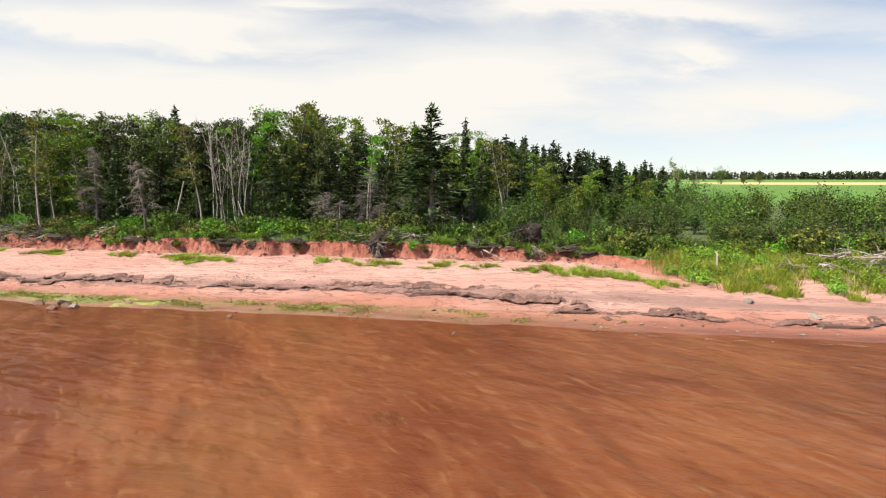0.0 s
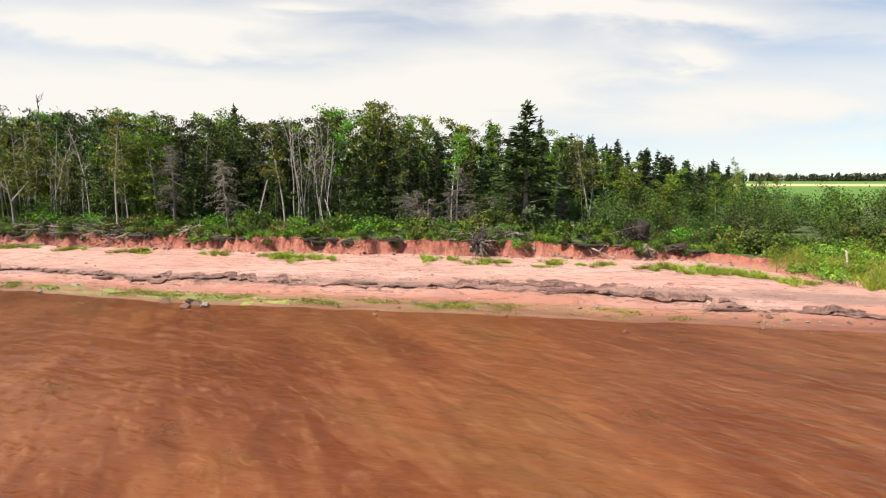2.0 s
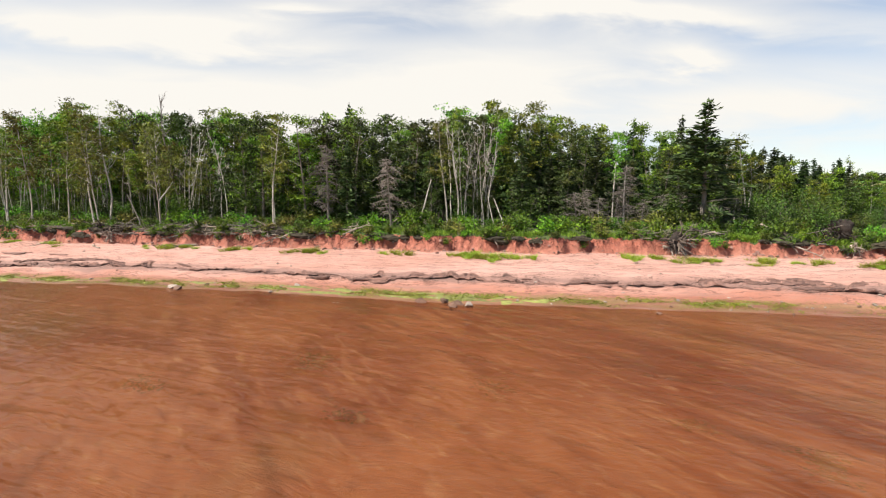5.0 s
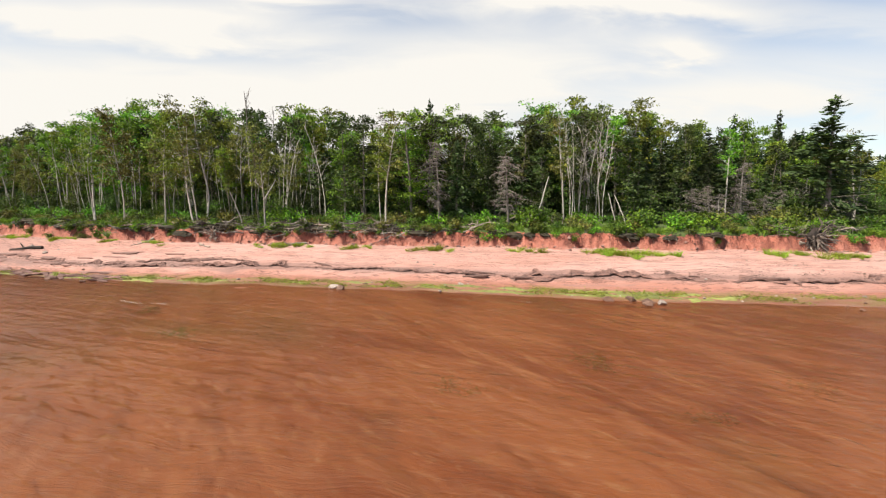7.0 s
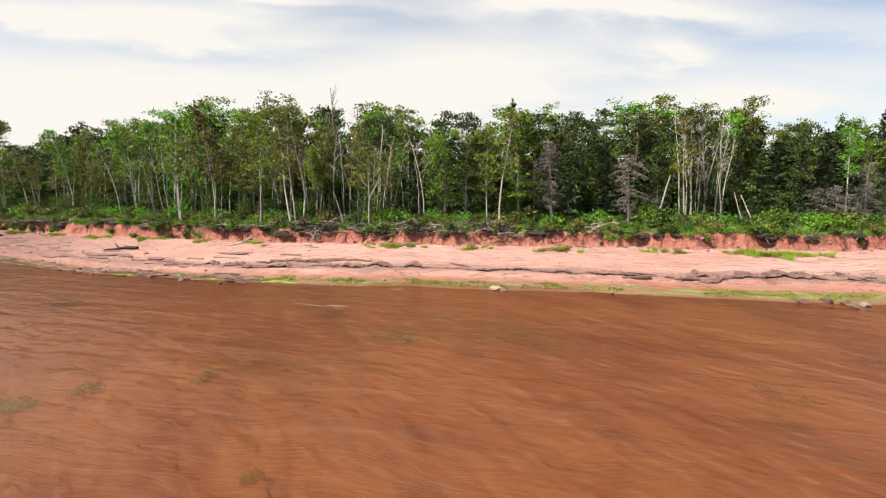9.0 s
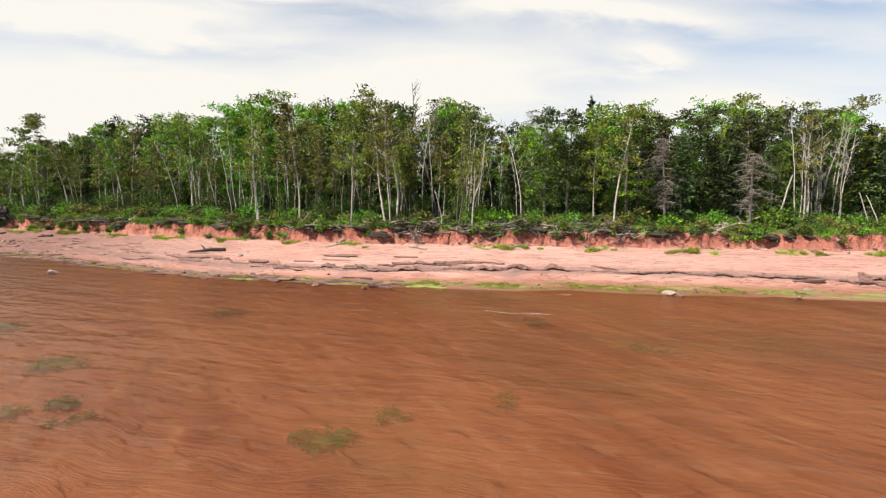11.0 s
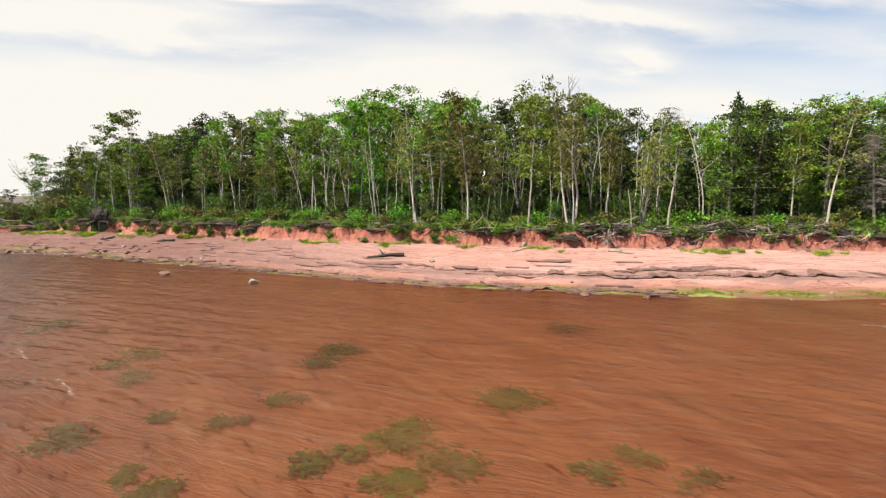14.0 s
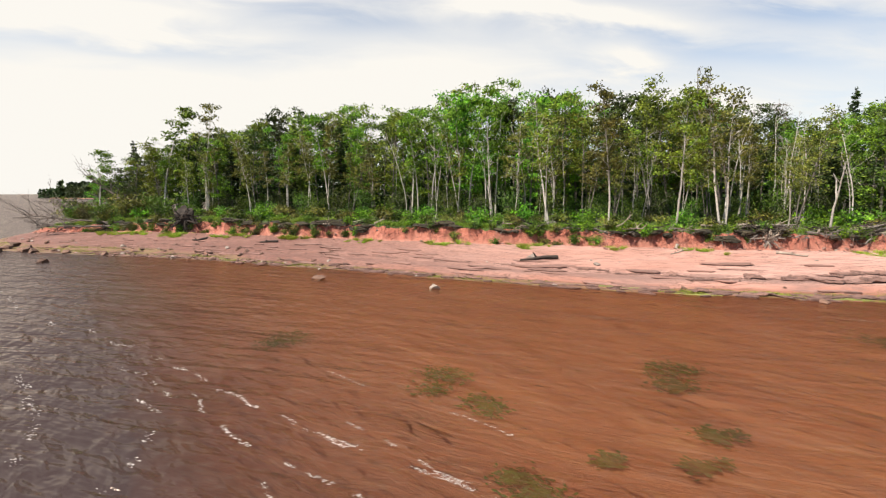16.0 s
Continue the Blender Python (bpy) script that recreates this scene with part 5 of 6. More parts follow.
for k, (x0, x1, off, t) in enumerate(((-36, -24, 3.2, 0.24), (-27, -16, 2.9, 0.20), (-17.5, -9, 2.8, 0.20), (-10, -2.5, 2.9, 0.22), (-4, 4.5, 2.7, 0.24), (3, 9.5, 1.9, 0.22), (8, 17, 1.5, 0.2),
                                      (-48, -35, 3.3, 0.24), (-58, -46, 3.4, 0.2), (-64, -57, 4.2, 0.12),
                                      (-52, -44, 4.6, 0.1),
                                      (-64, -50, 0.7, 0.14), (-82, -64, 0.7, 0.14), (-100, -82, 0.6, 0.14), (-8, 0, 3.9, 0.07), (18, 32, 1.6, 0.2))):
    ledge(x0, x1, off, t, 3 + 11 * k)


rng = np.random.default_rng(77)
sh, pts = Shape(), []
LINES = ((-60, -34, 3.3), (-38, -22, 3.1), (-28, -8, 2.9), (-12, 5, 2.8), (2, 18, 1.8), (16, 33, 1.7), (-100, -58, 4.2), (-100, -58, 1.2), (-30, 8, 3.8))
for a, b, off in LINES:
    for _ in range(int((b - a) * 95)):
        px = rng.uniform(a, b)
        if wob(px, off, 70, 1.4) + 0.25 * rng.normal() < 0.05:
            continue
        py = shore_y(px) * 0.4 + 0.6 * along(SHORE, px) + off + 0.8 * wob(px, off, 0, 6.0) + rng.normal() * 0.30 + 0.2
        pts.append((px, py, ground_z(px, py) + rng.uniform(0.01, 0.05)))
sh.leaves(pts, 0.11, 0.022, rng, 0.0, np.tile((1.0, 0.15, 0.0), (len(pts), 1)))
tagged(new("wrack_line", sh.mesh("wrack_line", M_WRACK)), "dark dried seaweed wrack strewn along the beach", "seaweed", kind="stuff")
PLATES = []
for me in SLABS:
    mm = me.copy()
    mm.materials.clear()
    mm.materials.append(M_PLATE)
    PLATES.append(mm)
for i in range(120):
    px = rnd.uniform(-113, -50)
    py = shore_y(px) + rnd.uniform(0.8, 7.2)
    k = rnd.uniform(0.35, 0.95) * (1 - 0.55 * step(-78, -92, px))
    ob = new("rock_plate", PLATES[rnd.randrange(10)])
    ob.matrix_basis = pose(px, py, ground_z(px, py) + 0.02, rnd.uniform(1, 5), rnd.uniform(-2, 2), math.degrees(math.atan2(shore_y(px + 2) - shore_y(px - 2), 4)) + rnd.uniform(-15, 15)) @ Matrix.Diagonal((k * rnd.uniform(1.1, 2.6), k * rnd.uniform(0.5, 1.0), rnd.uniform(0.03, 0.12), 1))
    tagged(ob, "flat cracked plate of red sandstone on the beach", "rock", "rock plates")


for i in range(95):
    px = rnd.uniform(-108, -50)
    py = shore_y(px) + rnd.choice((rnd.uniform(-0.15, 0.9), rnd.uniform(0.2, 1.8 + 1.5 * step(-70, -95, px))))
    k = rnd.uniform(0.14, 0.42)
    ob = new("flat_stone", SLABS[rnd.randrange(10)])
    ob.matrix_basis = pose(px, py, max(ground_z(px, py), 0.0) + 0.02, rnd.uniform(-4, 7), rnd.uniform(-5, 5), math.degrees(math.atan2(shore_y(px + 2) - shore_y(px - 2), 4)) + rnd.uniform(-30, 30)) @ Matrix.Diagonal((k * rnd.uniform(1.3, 2.6), k, rnd.uniform(0.08, 0.2), 1))
    tagged(ob, "dark broken sandstone slab at the water's edge", "rock", "shore slabs")


CLODS = []
for k in range(4):
    me = stone_mesh(k + 20, 0.7)
    me.materials.append(M_PLATE)
    CLODS.append(me)
for i in range(290):
    px = rnd.uniform(-104, 8) if i < 130 else rnd.uniform(-62, 6)
    py = foot_y(px) - abs(rnd.gauss(0, 0.35)) + rnd.choice((0.25, 0.45, 0.75))
    r = rnd.uniform(0.05, 0.17)
    ob = new("earth_clod", CLODS[i % 4])
    ob.matrix_basis = pose(px, py, ground_z(px, py) + 0.2 * r, rnd.uniform(-20, 20), rnd.uniform(-20, 20), rnd.uniform(0, 360)) @ Matrix.Diagonal((r, r, r, 1))
    tagged(ob, "crumbled clod of red earth at the foot of the bank", "clod", "fallen clods")


# ---- driftwood ----
def log_thing(name, pts, radii, mat, label, category="driftwood", group="driftwood", limbs=()):
    s = Shape()
    s.tube(pts, radii, 7)
    for l, r in limbs:
        s.tube(l, r, 5)
    me = s.mesh(name, mat)
    ob = new(name, me)
    tagged(ob, label, category, group)


def drift_log(px, py, ang, length, r, tilt=0.0, mat=None, seed=0, label="bleached driftwood log lying on the beach", forks=2):
    r2 = np.random.default_rng(seed + 300)
    d = Vector((math.cos(radians(ang)), math.sin(radians(ang)), tilt))
    z = max(ground_z(px, py), 0) + r * 0.8
    pts = bent((px, py, z), d, length, r2, 6, 0, 0.06)
    if tilt == 0:
        pts = [Vector((p.x, p.y, max(ground_z(p.x, p.y), 0) + r * 0.75 + 0.02 * math.sin(i))) for i, p in enumerate(pts)]
    limbs = []
    for _ in range(forks):
        p = at_along(pts, r2.uniform(0.4, 0.9))
        l = bent(p, d + Vector(r2.normal(size=3)) * 0.6 + Vector((0, 0, 0.4)), length * 0.22, r2, 3, 0, 0.1)
        limbs.append((l, [r * 0.5, r * 0.4, r * 0.3, r * 0.12]))
    log_thing("driftwood_log", pts, [r * (1 - 0.55 * i / 6) for i in range(7)], mat or M_DRIFT, label, limbs=limbs)


def part(name, shape, mat, parent, label=""):
    ob = new(name, shape.mesh(name, mat))
    ob.parent = parent
    return tagged(ob, label) if label else ob


def root_stump(px, py, z, r, seed, mat, label, roots=22, trunk=0.9, ang=100, name="root_stump", soil=0.0, root_mats=()):
    """An upturned stump: a stub of trunk and a wheel of tangled roots."""
    r2 = np.random.default_rng(seed)
    top = new(name)
    top.empty_display_size = 0.3
    top.location = (px, py, z)
    c = Vector((0, 0, 0))
    d = Vector((math.cos(radians(ang)), math.sin(radians(ang)), 0.12))
    s = Shape()
    s.tube(bent(c, d, trunk, r2, 3, 0, 0.05), [r * 0.34, r * 0.27, r * 0.24, r * 0.22], 9)
    part("stump", s, mat, top)
    if soil:
        bm = bmesh.new()
        bmesh.ops.create_icosphere(bm, subdivisions=3, radius=soil)
        for v in bm.verts:
            k = 1 + 0.45 * noise.noise(v.co * 1.6 + Vector((seed, 0, 0))) + 0.25 * noise.noise(v.co * 4.5)
            v.co = Vector((v.co.x * k, v.co.y * k * 0.45, v.co.z * k * 1.25))
        me = bpy.data.meshes.new("soil")
        bm.to_mesh(me)
        bm.free()
        me.materials.append(mat)
        o = new("soil", me)
        o.parent = top
    for _ in range(roots):
        fine = Shape()
        a = Vector(r2.normal(size=3))
        a = (a - d * a.dot(d) * 0.7).normalized() - 0.25 * d
        if soil:
            a.z = a.z * 0.7 - 0.35
        ln = r * r2.uniform(0.7, 1.6)
        pts = bent(c, a, ln, r2, 5, -0.10, 0.28)
        fine.tube(pts, [r * 0.10, r * 0.075, r * 0.055, r * 0.04, r * 0.025, 0.006], 5, False)
        for _ in range(3):
            p = at_along(pts, r2.uniform(0.35, 0.95))
            fine.tube(bent(p, a + Vector(r2.normal(size=3)) * 0.8, ln * 0.4, r2, 3, -0.1, 0.3), [0.022, 0.016, 0.01, 0.004], 3, False)
        part("root", fine, root_mats[r2.integers(len(root_mats))] if root_mats else mat, top)
    tagged(top, label, "tree stump", "upturned stumps")


root_stump(-6.65, foot_y(-6.65) + 0.45, 2.35, 1.0, 401, M_ROOT, "upturned stump with dark soil and bleached tangled roots on the bank", 46, 1.2, 70, soil=0.42, root_mats=(M_SUNKEN, M_SUNKEN, M_DRIFT))
drift_log(-7.3, edge_y(-7.3) - 0.3, 8, 1.5, 0.13, 0.02, M_DRIFT, 41, "bleached log lying across an upturned stump", 1)
root_stump(3.4, foot_y(3.4) + 0.5, 2.15, 0.5, 402, M_DRIFT, "small bleached root stump at the bank", 18, 0.6)
root_stump(3.0, 31.3, 2.9, 0.9, 403, M_ROOT, "dark upturned root mass among the shrubs", 40, 1.2, 90, soil=0.75)
root_stump(-96.2, edge_y(-96.2) - 0.25, 2.6, 1.35, 404, M_ROOT, "tall dark upturned root plate on the bank", 80, 1.2, 100, soil=0.95)
root_stump(-105.6, edge_y(-105.6) - 0.5, 1.5, 1.1, 405, M_ROOT, "dark upturned roots of a fallen tree", 60, 1.4, 100, soil=0.55)
root_stump(-49.9, foot_y(-49.9) + 0.6, 1.85, 0.7, 406, M_DRIFT, "tangled bleached roots hanging over the bank", 30, 0.7, 80)


SODS = []
for k in range(5):
    bm = bmesh.new()
    bmesh.ops.create_icosphere(bm, subdivisions=3, radius=0.5)
    for v in bm.verts:
        q = 1 + 0.5 * noise.noise(v.co * 2.2 + Vector((k * 7, 0, 0))) + 0.3 * noise.noise(v.co * 6 + Vector((0, k * 5, 0)))
        v.co = Vector((v.co.x * q * 1.3, v.co.y * q * 0.75, v.co.z * q * 0.62))
    me = bpy.data.meshes.new("sod")
    bm.to_mesh(me)
    bm.free()
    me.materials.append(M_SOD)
    SODS.append(me)


def shade_sod(px, seed):
    """A slumped lump of turf with trailing roots, near black to stand for shade under the bank's edge."""
    r2 = np.random.default_rng(seed)
    top = new("shade_sod")
    top.empty_display_size = 0.3
    py = edge_y(px) - r2.uniform(0.05, 0.30)
    k = r2.uniform(0.55, 1.05)
    top.matrix_basis = pose(px, py, ground_z(px, py) + 0.10, r2.uniform(-8, 14), r2.uniform(-8, 8), r2.uniform(-25, 25)) @ Matrix.Diagonal((k * r2.uniform(0.9, 1.6), k, k * r2.uniform(0.6, 0.95), 1))
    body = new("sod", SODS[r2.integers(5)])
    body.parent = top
    for _ in range(4):
        s = Shape()
        start = Vector((r2.uniform(-0.5, 0.5), -0.25, r2.uniform(-0.15, 0.1)))
        s.tube(bent(start, (r2.normal() * 0.6, -0.6, -0.7), r2.uniform(0.35, 0.8), r2, 4, -0.15, 0.25), [0.028, 0.022, 0.016, 0.010, 0.004], 4, False)
        part("root", s, (M_ROOT, M_SUNKEN, M_DRIFT)[r2.integers(3)], top)
    tagged(top, "slumped clump of turf and roots, dark as the shade under the bank's lip", "turf clump", "overhanging turf")


# clumps added along the lip as a dark shadow band under the shrubs
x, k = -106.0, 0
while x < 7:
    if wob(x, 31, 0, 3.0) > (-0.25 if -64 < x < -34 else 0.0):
        shade_sod(x, 1500 + k)
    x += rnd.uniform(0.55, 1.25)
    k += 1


def brush_pile(x0, x1, seed, n=26):
    """Dead boughs fallen over the edge of the bank."""
    r2 = np.random.default_rng(seed)
    top = new("brush_pile")
    top.empty_display_size = 0.3
    cx = (x0 + x1) / 2
    o = Vector((cx, edge_y(cx), ground_z(cx, edge_y(cx))))
    top.location = o
    for _ in range(n):
        s = Shape()
        px = r2.uniform(x0, x1)
        py = edge_y(px) + r2.uniform(-0.3, 0.4) - (1.5 if x0 > 10 else 0.0)
        z = ground_z(px, py) + r2.uniform(0.03, 0.45 if x0 < 10 else 1.05)
        a = Vector((r2.choice([-1, 1]) * r2.uniform(0.5, 1), -r2.uniform(0, 0.4), r2.uniform(-0.25, 0.2)))
        ln = r2.uniform(0.6, 2.0)
        pts = bent(Vector((px, py, z)) - o, a, ln, r2, 5, 0.0, 0.09)
        rr = r2.uniform(0.02, 0.075)
        s.tube(pts, [rr * (1 - 0.15 * i) for i in range(6)], 5)
        for _ in range(6):
            p = at_along(pts, r2.uniform(0.1, 1))
            s.tube(bent(p, a + Vector(r2.normal(size=3)) * 0.8, ln * 0.35, r2, 3, -0.08, 0.25), [rr * 0.5, rr * 0.35, rr * 0.2, 0.004], 3, False)
        part("bough", s, ((M_DRIFT, M_ROOT, M_DEAD, M_ROOT) if x0 < 10 else (M_DRIFT, M_BIRCH, M_BIRCH, M_DEAD))[r2.integers(4)], top)
    tagged(top, "tangle of dead grey boughs fallen over the red bank", "dead branches", "fallen boughs")


for k, (x0, x1, n) in enumerate(((-52, -48.5, 34), (-48.5, -45, 36), (-45, -42, 24), (-41.5, -39, 30), (-38, -36, 18), (-35.5, -32.5, 22), (-30, -28, 14), (-56, -53.5, 16),
                                 (-62, -59, 18), (-67, -64, 14), (-80, -77, 12), (-9, -7.5, 16), (-5.6, -3.5, 14), (-1, 2, 12), (16.5, 22, 40), (22, 30, 36))):
    brush_pile(x0, x1, 500 + k, n)
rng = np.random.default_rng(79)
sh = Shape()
# dark root strands added along the lip to deepen the overhang's shade
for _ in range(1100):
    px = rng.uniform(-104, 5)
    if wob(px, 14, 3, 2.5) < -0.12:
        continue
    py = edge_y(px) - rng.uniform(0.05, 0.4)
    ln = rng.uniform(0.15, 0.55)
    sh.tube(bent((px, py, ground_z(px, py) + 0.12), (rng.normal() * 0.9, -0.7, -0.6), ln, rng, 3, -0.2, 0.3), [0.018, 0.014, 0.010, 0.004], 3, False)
tagged(new("hanging_roots", sh.mesh("hanging_roots", M_ROOT)), "roots and dead stems hanging over the bank's edge, dark to deepen its shade", "roots", kind="stuff")

for k, a in enumerate(((-41.5, -0.2, 215, 2.2, 0.10, 0, "grey fallen log leaning down the red bank"), (-55.6, 0.5, 230, 1.8, 0.12, -0.45, "pale broken log leaning down the red bank"),
                       (-50.3, -0.9, 320, 1.7, 0.10, 0, "white driftwood branch at the foot of the bank"), (-55.4, -0.5, 185, 1.4, 0.07, 0, "white driftwood stick at the foot of the bank"),
                       (-46, 0.2, 300, 1.9, 0.06, -0.4, "pale stick leaning on the red bank"), (1.0, 2.4, 150, 1.9, 0.09, 0.35, "pale fallen log among the shrubs"),
                       (18.2, 3.4, 5, 3.6, 0.13, 0, "bleached driftwood trunk lying in the grass"), (23, 3.0, 20, 3.0, 0.12, 0.1, "bleached driftwood trunk lying in the grass"),
                       (12.4, 1.7, 80, 1.1, 0.07, 3.0, "pale broken stick standing in the grass"), (-26.5, 3.2, 330, 2.0, 0.08, 0.35, "white fallen branch at the edge of the wood"))):
    drift_log(a[0], foot_y(a[0]) + a[1], a[2], a[3], a[4], a[5], None, k, a[6])
drift_log(-64.4, shore_y(-64.4) + 7.2, 185, 2.6, 0.16, 0, M_ROOT, 31, "dark wet log lying on the flat red rock", 1)
drift_log(-85.5, foot_y(-85.5) - 1.8, 170, 1.6, 0.12, 0, M_ROOT, 32, "dark log lying on the upper beach", 1)
drift_log(-92.5, foot_y(-92.5) - 1.5, 190, 1.4, 0.12, 0, M_ROOT, 33, "dark log lying on the upper beach", 1)


def fallen_tree(px, py, z, ang, length, seed, rise=0.12):
    """A bare tree that has toppled over the beach, with its spread of branches."""
    r2 = np.random.default_rng(seed)
    s, fine = Shape(), Shape()
    d = Vector((math.cos(radians(ang)), math.sin(radians(ang)), rise))
    pts = bent((px, py, z), d, length, r2, 7, 0.0, 0.04)
    s.tube(pts, [0.12 * (1 - 0.11 * i) for i in range(8)], 7)
    for i in range(26):
        p = at_along(pts, r2.uniform(0.3, 1.0))
        a = d + Vector(r2.normal(size=3)) * 0.45 + Vector((0, 0, 0.25))
        ln = length * r2.uniform(0.15, 0.38)
        l = bent(p, a, ln, r2, 4, 0.0, 0.14)
        fine.tube(l, [0.05, 0.04, 0.028, 0.016, 0.006], 4, False)
        for _ in range(4):
            q = at_along(l, r2.uniform(0.3, 1))
            fine.tube(bent(q, a + Vector(r2.normal(size=3)) * 0.5, ln * 0.35, r2, 2, 0, 0.2), [0.014, 0.01, 0.004], 3, False)
    root = new("fallen_tree")
    for part_name, sh in (("trunk", s), ("twig_crown", fine)):
        o = new(part_name, sh.mesh(part_name, M_SUNKEN))
        o.parent = root
    tagged(root, "bare grey tree toppled from the point over the beach", "fallen tree", "toppled trees")


fallen_tree(-106.0, 61.5, 1.9, 178, 9.0, 601, 0.10)
fallen_tree(-106.5, 63.5, 2.1, 168, 8.0, 602, 0.22)
fallen_tree(-105.0, 60.2, 1.6, 184, 7.0, 603, 0.04)
fallen_tree(-104.0, 65.0, 2.4, 165, 8.5, 604, 0.62)

# ---- weed on the shore and under water ----
def weed_mat(cx, s0, length, depth, seed):
    """A thin ragged mat of green weed draped over the wet stones."""
    v, f = [], []
    n, m = max(8, int(length / 0.12)), 6
    for i in range(n + 1):
        q = i / n
        px = cx + (q - 0.5) * length
        taper = math.sin(math.pi * q) ** 0.5
        mid = s0 + 0.25 * wob(px, seed, 0, 1.2)
        half = 0.5 * depth * taper * (0.65 + 0.9 * abs(wob(px, seed, 4, 0.5)))
        for j in range(m + 1):
            e = 2 * j / m - 1
            py = shore_y(px) + mid + e * half
            v.append((px, py, max(ground_z(px, py), 0) - 0.02 + (1 - e * e) * (0.045 + 0.05 * wob(px, py, seed, 0.22)) * (0.4 + 0.6 * taper)))
    for i in range(n):
        for j in range(m):
            p = i * (m + 1) + j
            f.append((p, p + m + 1, p + m + 2, p + 1))
    ob = link_mesh("weed_mat", v, f, (M_MAT,), smooth=True)
    tagged(ob, "yellow-green weed mat draped over wet shore stones", "seaweed", "shore weed")


for k in range(64):
    cx = rnd.choice((rnd.uniform(-64, -16), rnd.uniform(-64, -44), rnd.uniform(-34, -18), rnd.uniform(-95, 6)))
    weed_mat(cx, rnd.uniform(0.35, 1.35), rnd.uniform(0.7, 3.4), rnd.uniform(0.25, 0.75), 900 + k)


rng = np.random.default_rng(78)
sh, pts = Shape(), []
while len(pts) < 24000:
    px = rng.uniform(-66, 6) if rng.random() < 0.72 else rng.uniform(-114, -66)
    off = 0.85 + 0.35 * wob(px, 33, 0, 4.0) + rng.normal() * 0.32 + step(-84, -100, px) * rng.uniform(0, 2.4)
    if off < 0.1 or wob(px, off * 2, 71, 1.3) + 0.6 * wob(px, 5, 72, 6.0) + 0.15 * rng.normal() < 0.02 + 0.25 * step(-12, 4, px):
        continue
    py = shore_y(px) + off
    pts.append((px, py, max(0.0, ground_z(px, py)) + rng.uniform(0.005, 0.06)))
sh.leaves(pts, 0.075, 0.035, rng, 0.0, np.tile((0.8, 0.1, 0.25), (len(pts), 1)))
tagged(new("shore_weed", sh.mesh("shore_weed", M_WEED)), "yellow-green weed growing on the wet stones by the water", "seaweed", kind="stuff")


def weed_patch(px, py, r, seed, rich=1.0):
    """Weed on the bed: a mat of flat overlapping fronds that thins out towards the edge."""
    r2 = np.random.default_rng(seed)
    v, f = [], []
    for _ in range(3 + int(3 * rich)):
        a, b = r2.normal(size=2) * 0.42 * r
        size = r * r2.uniform(0.3, 0.62)
        for _ in range(int(430 * size * (0.25 + 0.75 * rich))):
            g, h = r2.normal(size=2) * size * 0.60
            cx, cy = px + a + 1.1 * g + 0.3 * h, py + b + 0.9 * h - 0.35 * g
            z = min(ground_z(cx, cy) + r2.uniform(0.02, 0.14), -0.03)
            k, long, turn = len(v), r2.uniform(0.03, 0.10), r2.normal() * 0.5 - 0.9
            for q in range(5):
                t2 = 2 * math.pi * q / 5
                e, w = long * r2.uniform(0.7, 1.2) * math.cos(t2), 0.5 * long * math.sin(t2)
                v.append((cx + e * math.cos(turn) - w * math.sin(turn), cy + e * math.sin(turn) + w * math.cos(turn), z + 0.25 * e * r2.uniform(-0.5, 0.5)))
            f.append(tuple(range(k, k + 5)))
    ob = link_mesh("weed_patch", v, f, (M_BEDWEED,))
    tagged(ob, "dark green seaweed patch on the shallow sea bed", "seaweed", "sea-bed weed")


for k, (px, py, r, rich) in enumerate(((-60.8, 17.9, 1.15, 0.8), (-66.1, 22.0, 1.2, 0.45), (-63.5, 15.9, 1.0, 0.7), (-62.3, 14.7, 0.8, 0.9), (-58.7, 15.2, 0.7, 0.4), (-51.3, 12.9, 0.75, 1.0), (-57.7, 23.3, 1.2, 0.3),
                                       (-44.2, 22.2, 0.8, 0.5), (-46.6, 14.8, 0.5, 0.3), (-66.9, 18.4, 0.9, 0.5), (-68.4, 14.3, 0.65, 1.0), (-63.5, 14.1, 0.65, 1.0), (-64.6, 15.3, 0.5, 0.7), (-67.9, 17.2, 0.6, 0.5),
                                       (-73.3, 21.8, 1.5, 0.5), (-71.8, 20.2, 0.9, 0.6), (-66.4, 20.9, 0.9, 0.5), (-69.8, 17.6, 0.7, 0.5), (-59.6, 14.4, 0.6, 0.35), (-57.7, 14.1, 0.6, 0.3), (-71.7, 16.6, 0.9, 0.8),
                                       (-73.8, 15.4, 0.6, 0.9), (-69.3, 14.7, 0.5, 0.9), (-65.4, 15.0, 0.6, 0.7), (-78.7, 26.3, 1.4, 0.35), (-49.6, 14.1, 0.6, 0.4), (-42.9, 9.7, 0.25, 0.8), (-40.9, 18.5, 1.0, 0.2),
                                       (-29.8, 13.5, 0.8, 0.2), (-25.2, 15.9, 1.2, 0.3), (-23.1, 11.7, 0.7, 0.2), (-19.5, 13.3, 0.7, 0.2), (-12.5, 10.1, 0.7, 0.4), (-2.7, 12.4, 0.9, 0.3), (-14.7, 11.3, 0.6, 0.2))):
    weed_patch(px, py, 0.72 * r, 700 + k, rich)


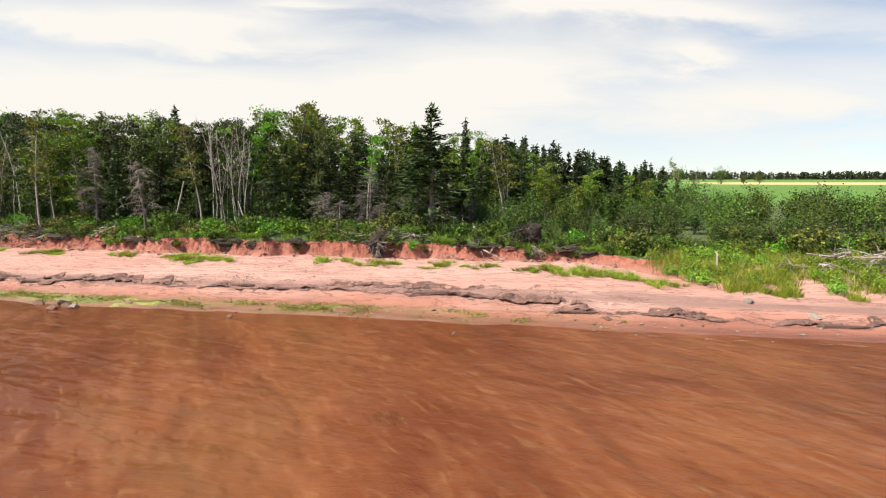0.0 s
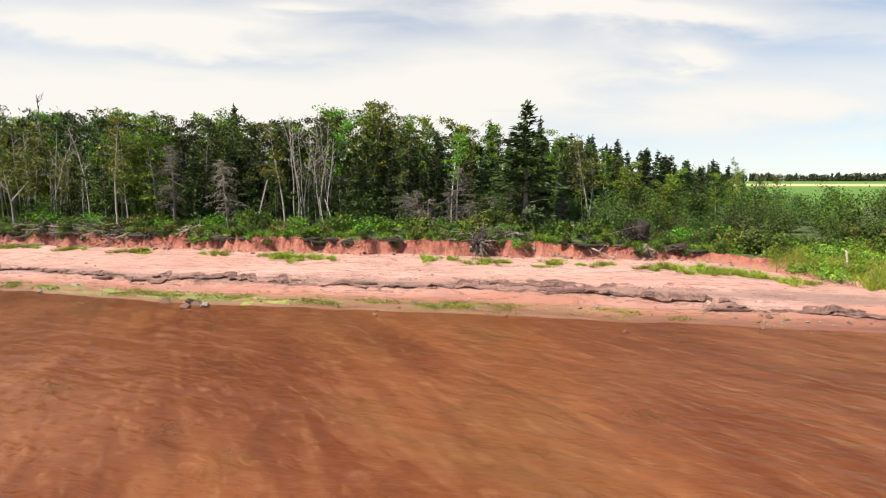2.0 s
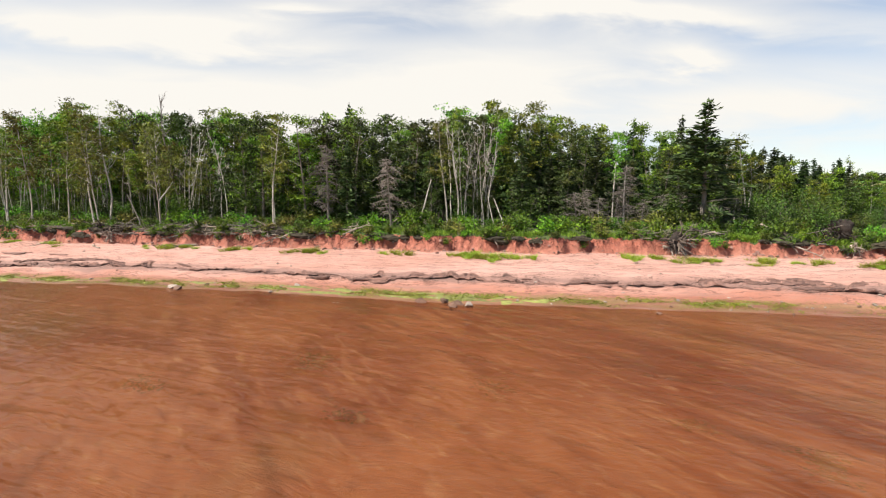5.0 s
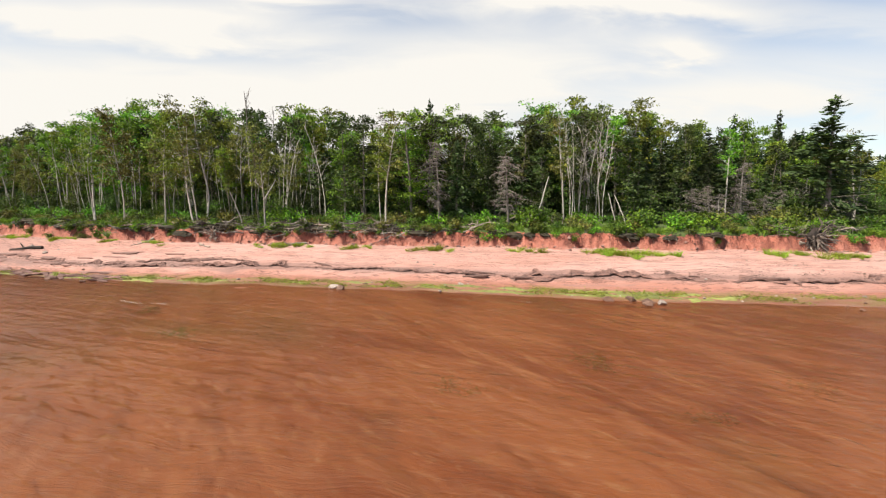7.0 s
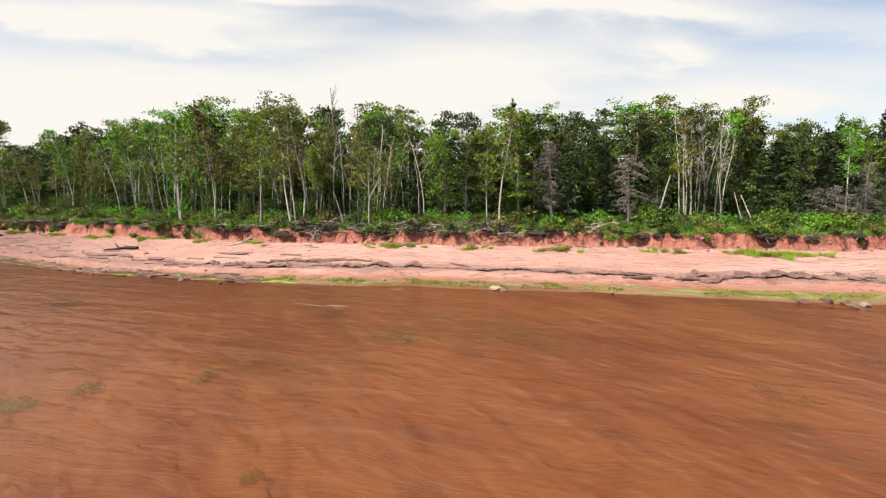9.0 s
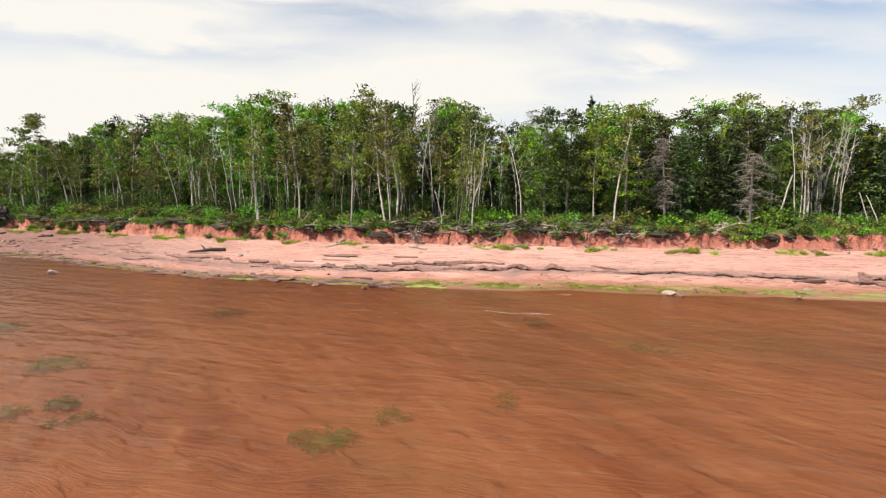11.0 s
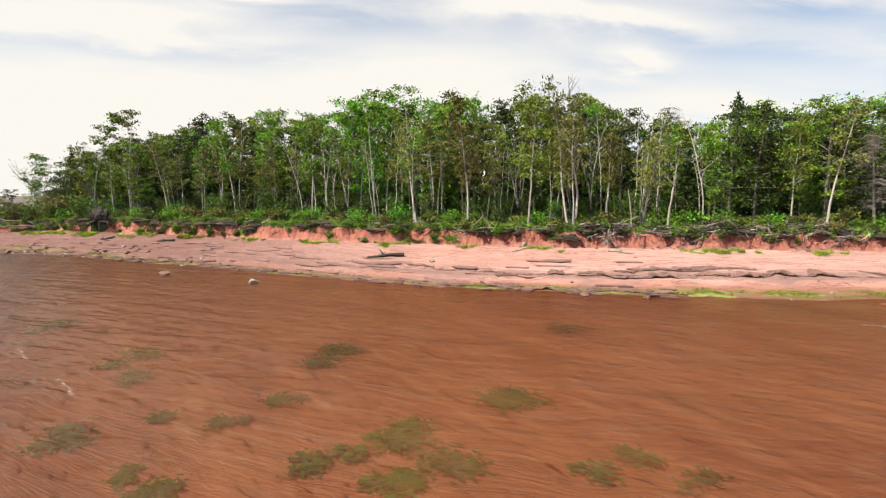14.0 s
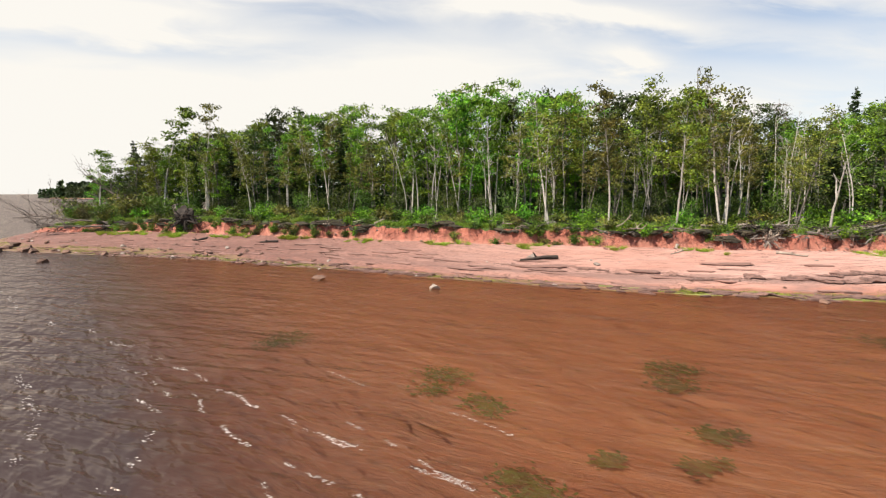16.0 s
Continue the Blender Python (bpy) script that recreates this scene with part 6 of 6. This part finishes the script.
def foam_line(pts, width, seed, dense=9):
    """A torn line of foam flecks floating on the water."""
    r2 = np.random.default_rng(seed)
    v, f = [], []
    pts = [Vector((a, b, 0.006)) for a, b in pts]
    for a, b in zip(pts, pts[1:]):
        for _ in range(int((b - a).length * dense * 2.5)):
            t = r2.random()
            p = a.lerp(b, t)
            if wob(p.x, p.y, seed, 0.7) < -0.02:
                continue
            p = p + Vector((r2.normal() * width * 0.45, r2.normal() * width * 0.45, 0)) + Vector((wob(p.x, p.y, seed + 3, 1.5), wob(p.x, p.y, seed + 7, 1.5), 0)) * 0.35
            n, size = 5, r2.uniform(0.005, 0.022)
            k = len(v)
            for i in range(n):
                t2 = 2 * math.pi * i / n
                rr = size * r2.uniform(0.5, 1.2)
                v.append((p.x + 2.0 * rr * math.cos(t2), p.y + 0.6 * rr * math.sin(t2), 0.006))
            f.append(tuple(range(k, k + n)))
    ob = link_mesh("foam_line", v, f, (M_FOAM,))
    tagged(ob, "thin torn line of white foam on the water", "foam", "foam lines", "stuff")


for k, (pts, w, d) in enumerate((([(-96, 34.5), (-92, 30.8), (-89.0, 28.0), (-86.6, 25.8)], 0.14, 12), ([(-86.8, 26.7), (-84.4, 24.9), (-82.9, 23.8), (-81.5, 22.7)], 0.12, 14),
                                 ([(-82.9, 22.4), (-81.3, 21.2), (-79.7, 19.7)], 0.09, 18), ([(-81.0, 22.2), (-79.5, 20.9), (-78.2, 19.5), (-76.4, 18.1), (-75.1, 17.0)], 0.07, 18),
                                 ([(-76.0, 17.7), (-74.4, 16.5), (-73.0, 15.5), (-72.0, 14.6)], 0.06, 24), ([(-76.0, 18.8), (-75.0, 17.7), (-73.5, 16.2), (-73.0, 15.7)], 0.05, 20),
                                 ([(-79.4, 19.8), (-78.3, 18.3), (-77.0, 17.1), (-76.1, 15.5), (-75.0, 14.6)], 0.07, 22), ([(-76.4, 16.3), (-75.4, 15.8), (-73.8, 14.6)], 0.05, 22),
                                 ([(-73.0, 18.2), (-71.4, 16.8)], 0.05, 12), ([(-76.5, 21.4), (-75.3, 20.2)], 0.05, 10), ([(-79.0, 15.6), (-78.9, 16.3), (-79.4, 18.5)], 0.10, 10),
                                 ([(-80.5, 19.5), (-78.8, 18.3)], 0.08, 14), ([(-90, 36), (-86, 31), (-83, 27)], 0.2, 8), ([(-84.5, 21.5), (-82.0, 18.2), (-80.4, 15.5)], 0.12, 14),
                                 ([(-46.2, 23.0), (-45, 22.5), (-43.2, 22.3)], 0.10, 34), ([(-26.4, 23.1), (-24.6, 22.4)], 0.04, 40), ([(-58, 26.5), (-55, 25.5)], 0.2, 8), ([(6, 19.6), (14, 18.6)], 0.08, 14))):
    foam_line(pts, w, 30 + k, d)


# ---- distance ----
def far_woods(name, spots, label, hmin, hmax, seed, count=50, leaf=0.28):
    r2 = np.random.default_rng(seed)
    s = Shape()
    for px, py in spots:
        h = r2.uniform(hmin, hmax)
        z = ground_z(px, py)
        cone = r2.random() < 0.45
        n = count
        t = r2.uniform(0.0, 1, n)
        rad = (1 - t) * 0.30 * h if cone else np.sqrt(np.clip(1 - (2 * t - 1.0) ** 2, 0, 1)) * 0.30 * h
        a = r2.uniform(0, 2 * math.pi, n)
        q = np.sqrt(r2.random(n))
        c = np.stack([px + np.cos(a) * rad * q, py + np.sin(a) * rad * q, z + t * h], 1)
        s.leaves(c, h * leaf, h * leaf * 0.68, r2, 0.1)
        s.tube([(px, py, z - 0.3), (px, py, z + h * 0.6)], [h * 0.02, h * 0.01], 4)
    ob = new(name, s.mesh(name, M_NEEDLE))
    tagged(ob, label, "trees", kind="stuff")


r3 = np.random.default_rng(12)
far_woods("far_treeline", [(a, 338 + r3.uniform(-5, 10)) for a in np.arange(40, 520, 0.5)], "distant line of dark trees behind the green field", 3.4, 6.2, 13, 40, 0.24)
far_woods("far_point_woods", [(a, along(SHORE, a) + r3.uniform(10, 50)) for a in np.arange(-472, -380, 0.6)], "dark trees on the far point across the water", 11, 18, 14)
far_woods("far_point_scrub", [(a, along(SHORE, a) + r3.uniform(6, 20)) for a in np.arange(-497, -466, 0.7)], "lower trees at the tip of the far point", 4, 11, 16)
# added backing rows hide the sky between trunks and darken the wood's inside
far_woods("deep_woods", [(a + r3.uniform(-1, 1), edge_y(a) + b + r3.uniform(-1.5, 1.5)) for a in np.arange(-104, 4, 2.2) for b in (17, 21, 24, 28)], "simple trees added behind the wood to fill its gaps with dark", 5.5, 8.0, 15, 170, 0.10)
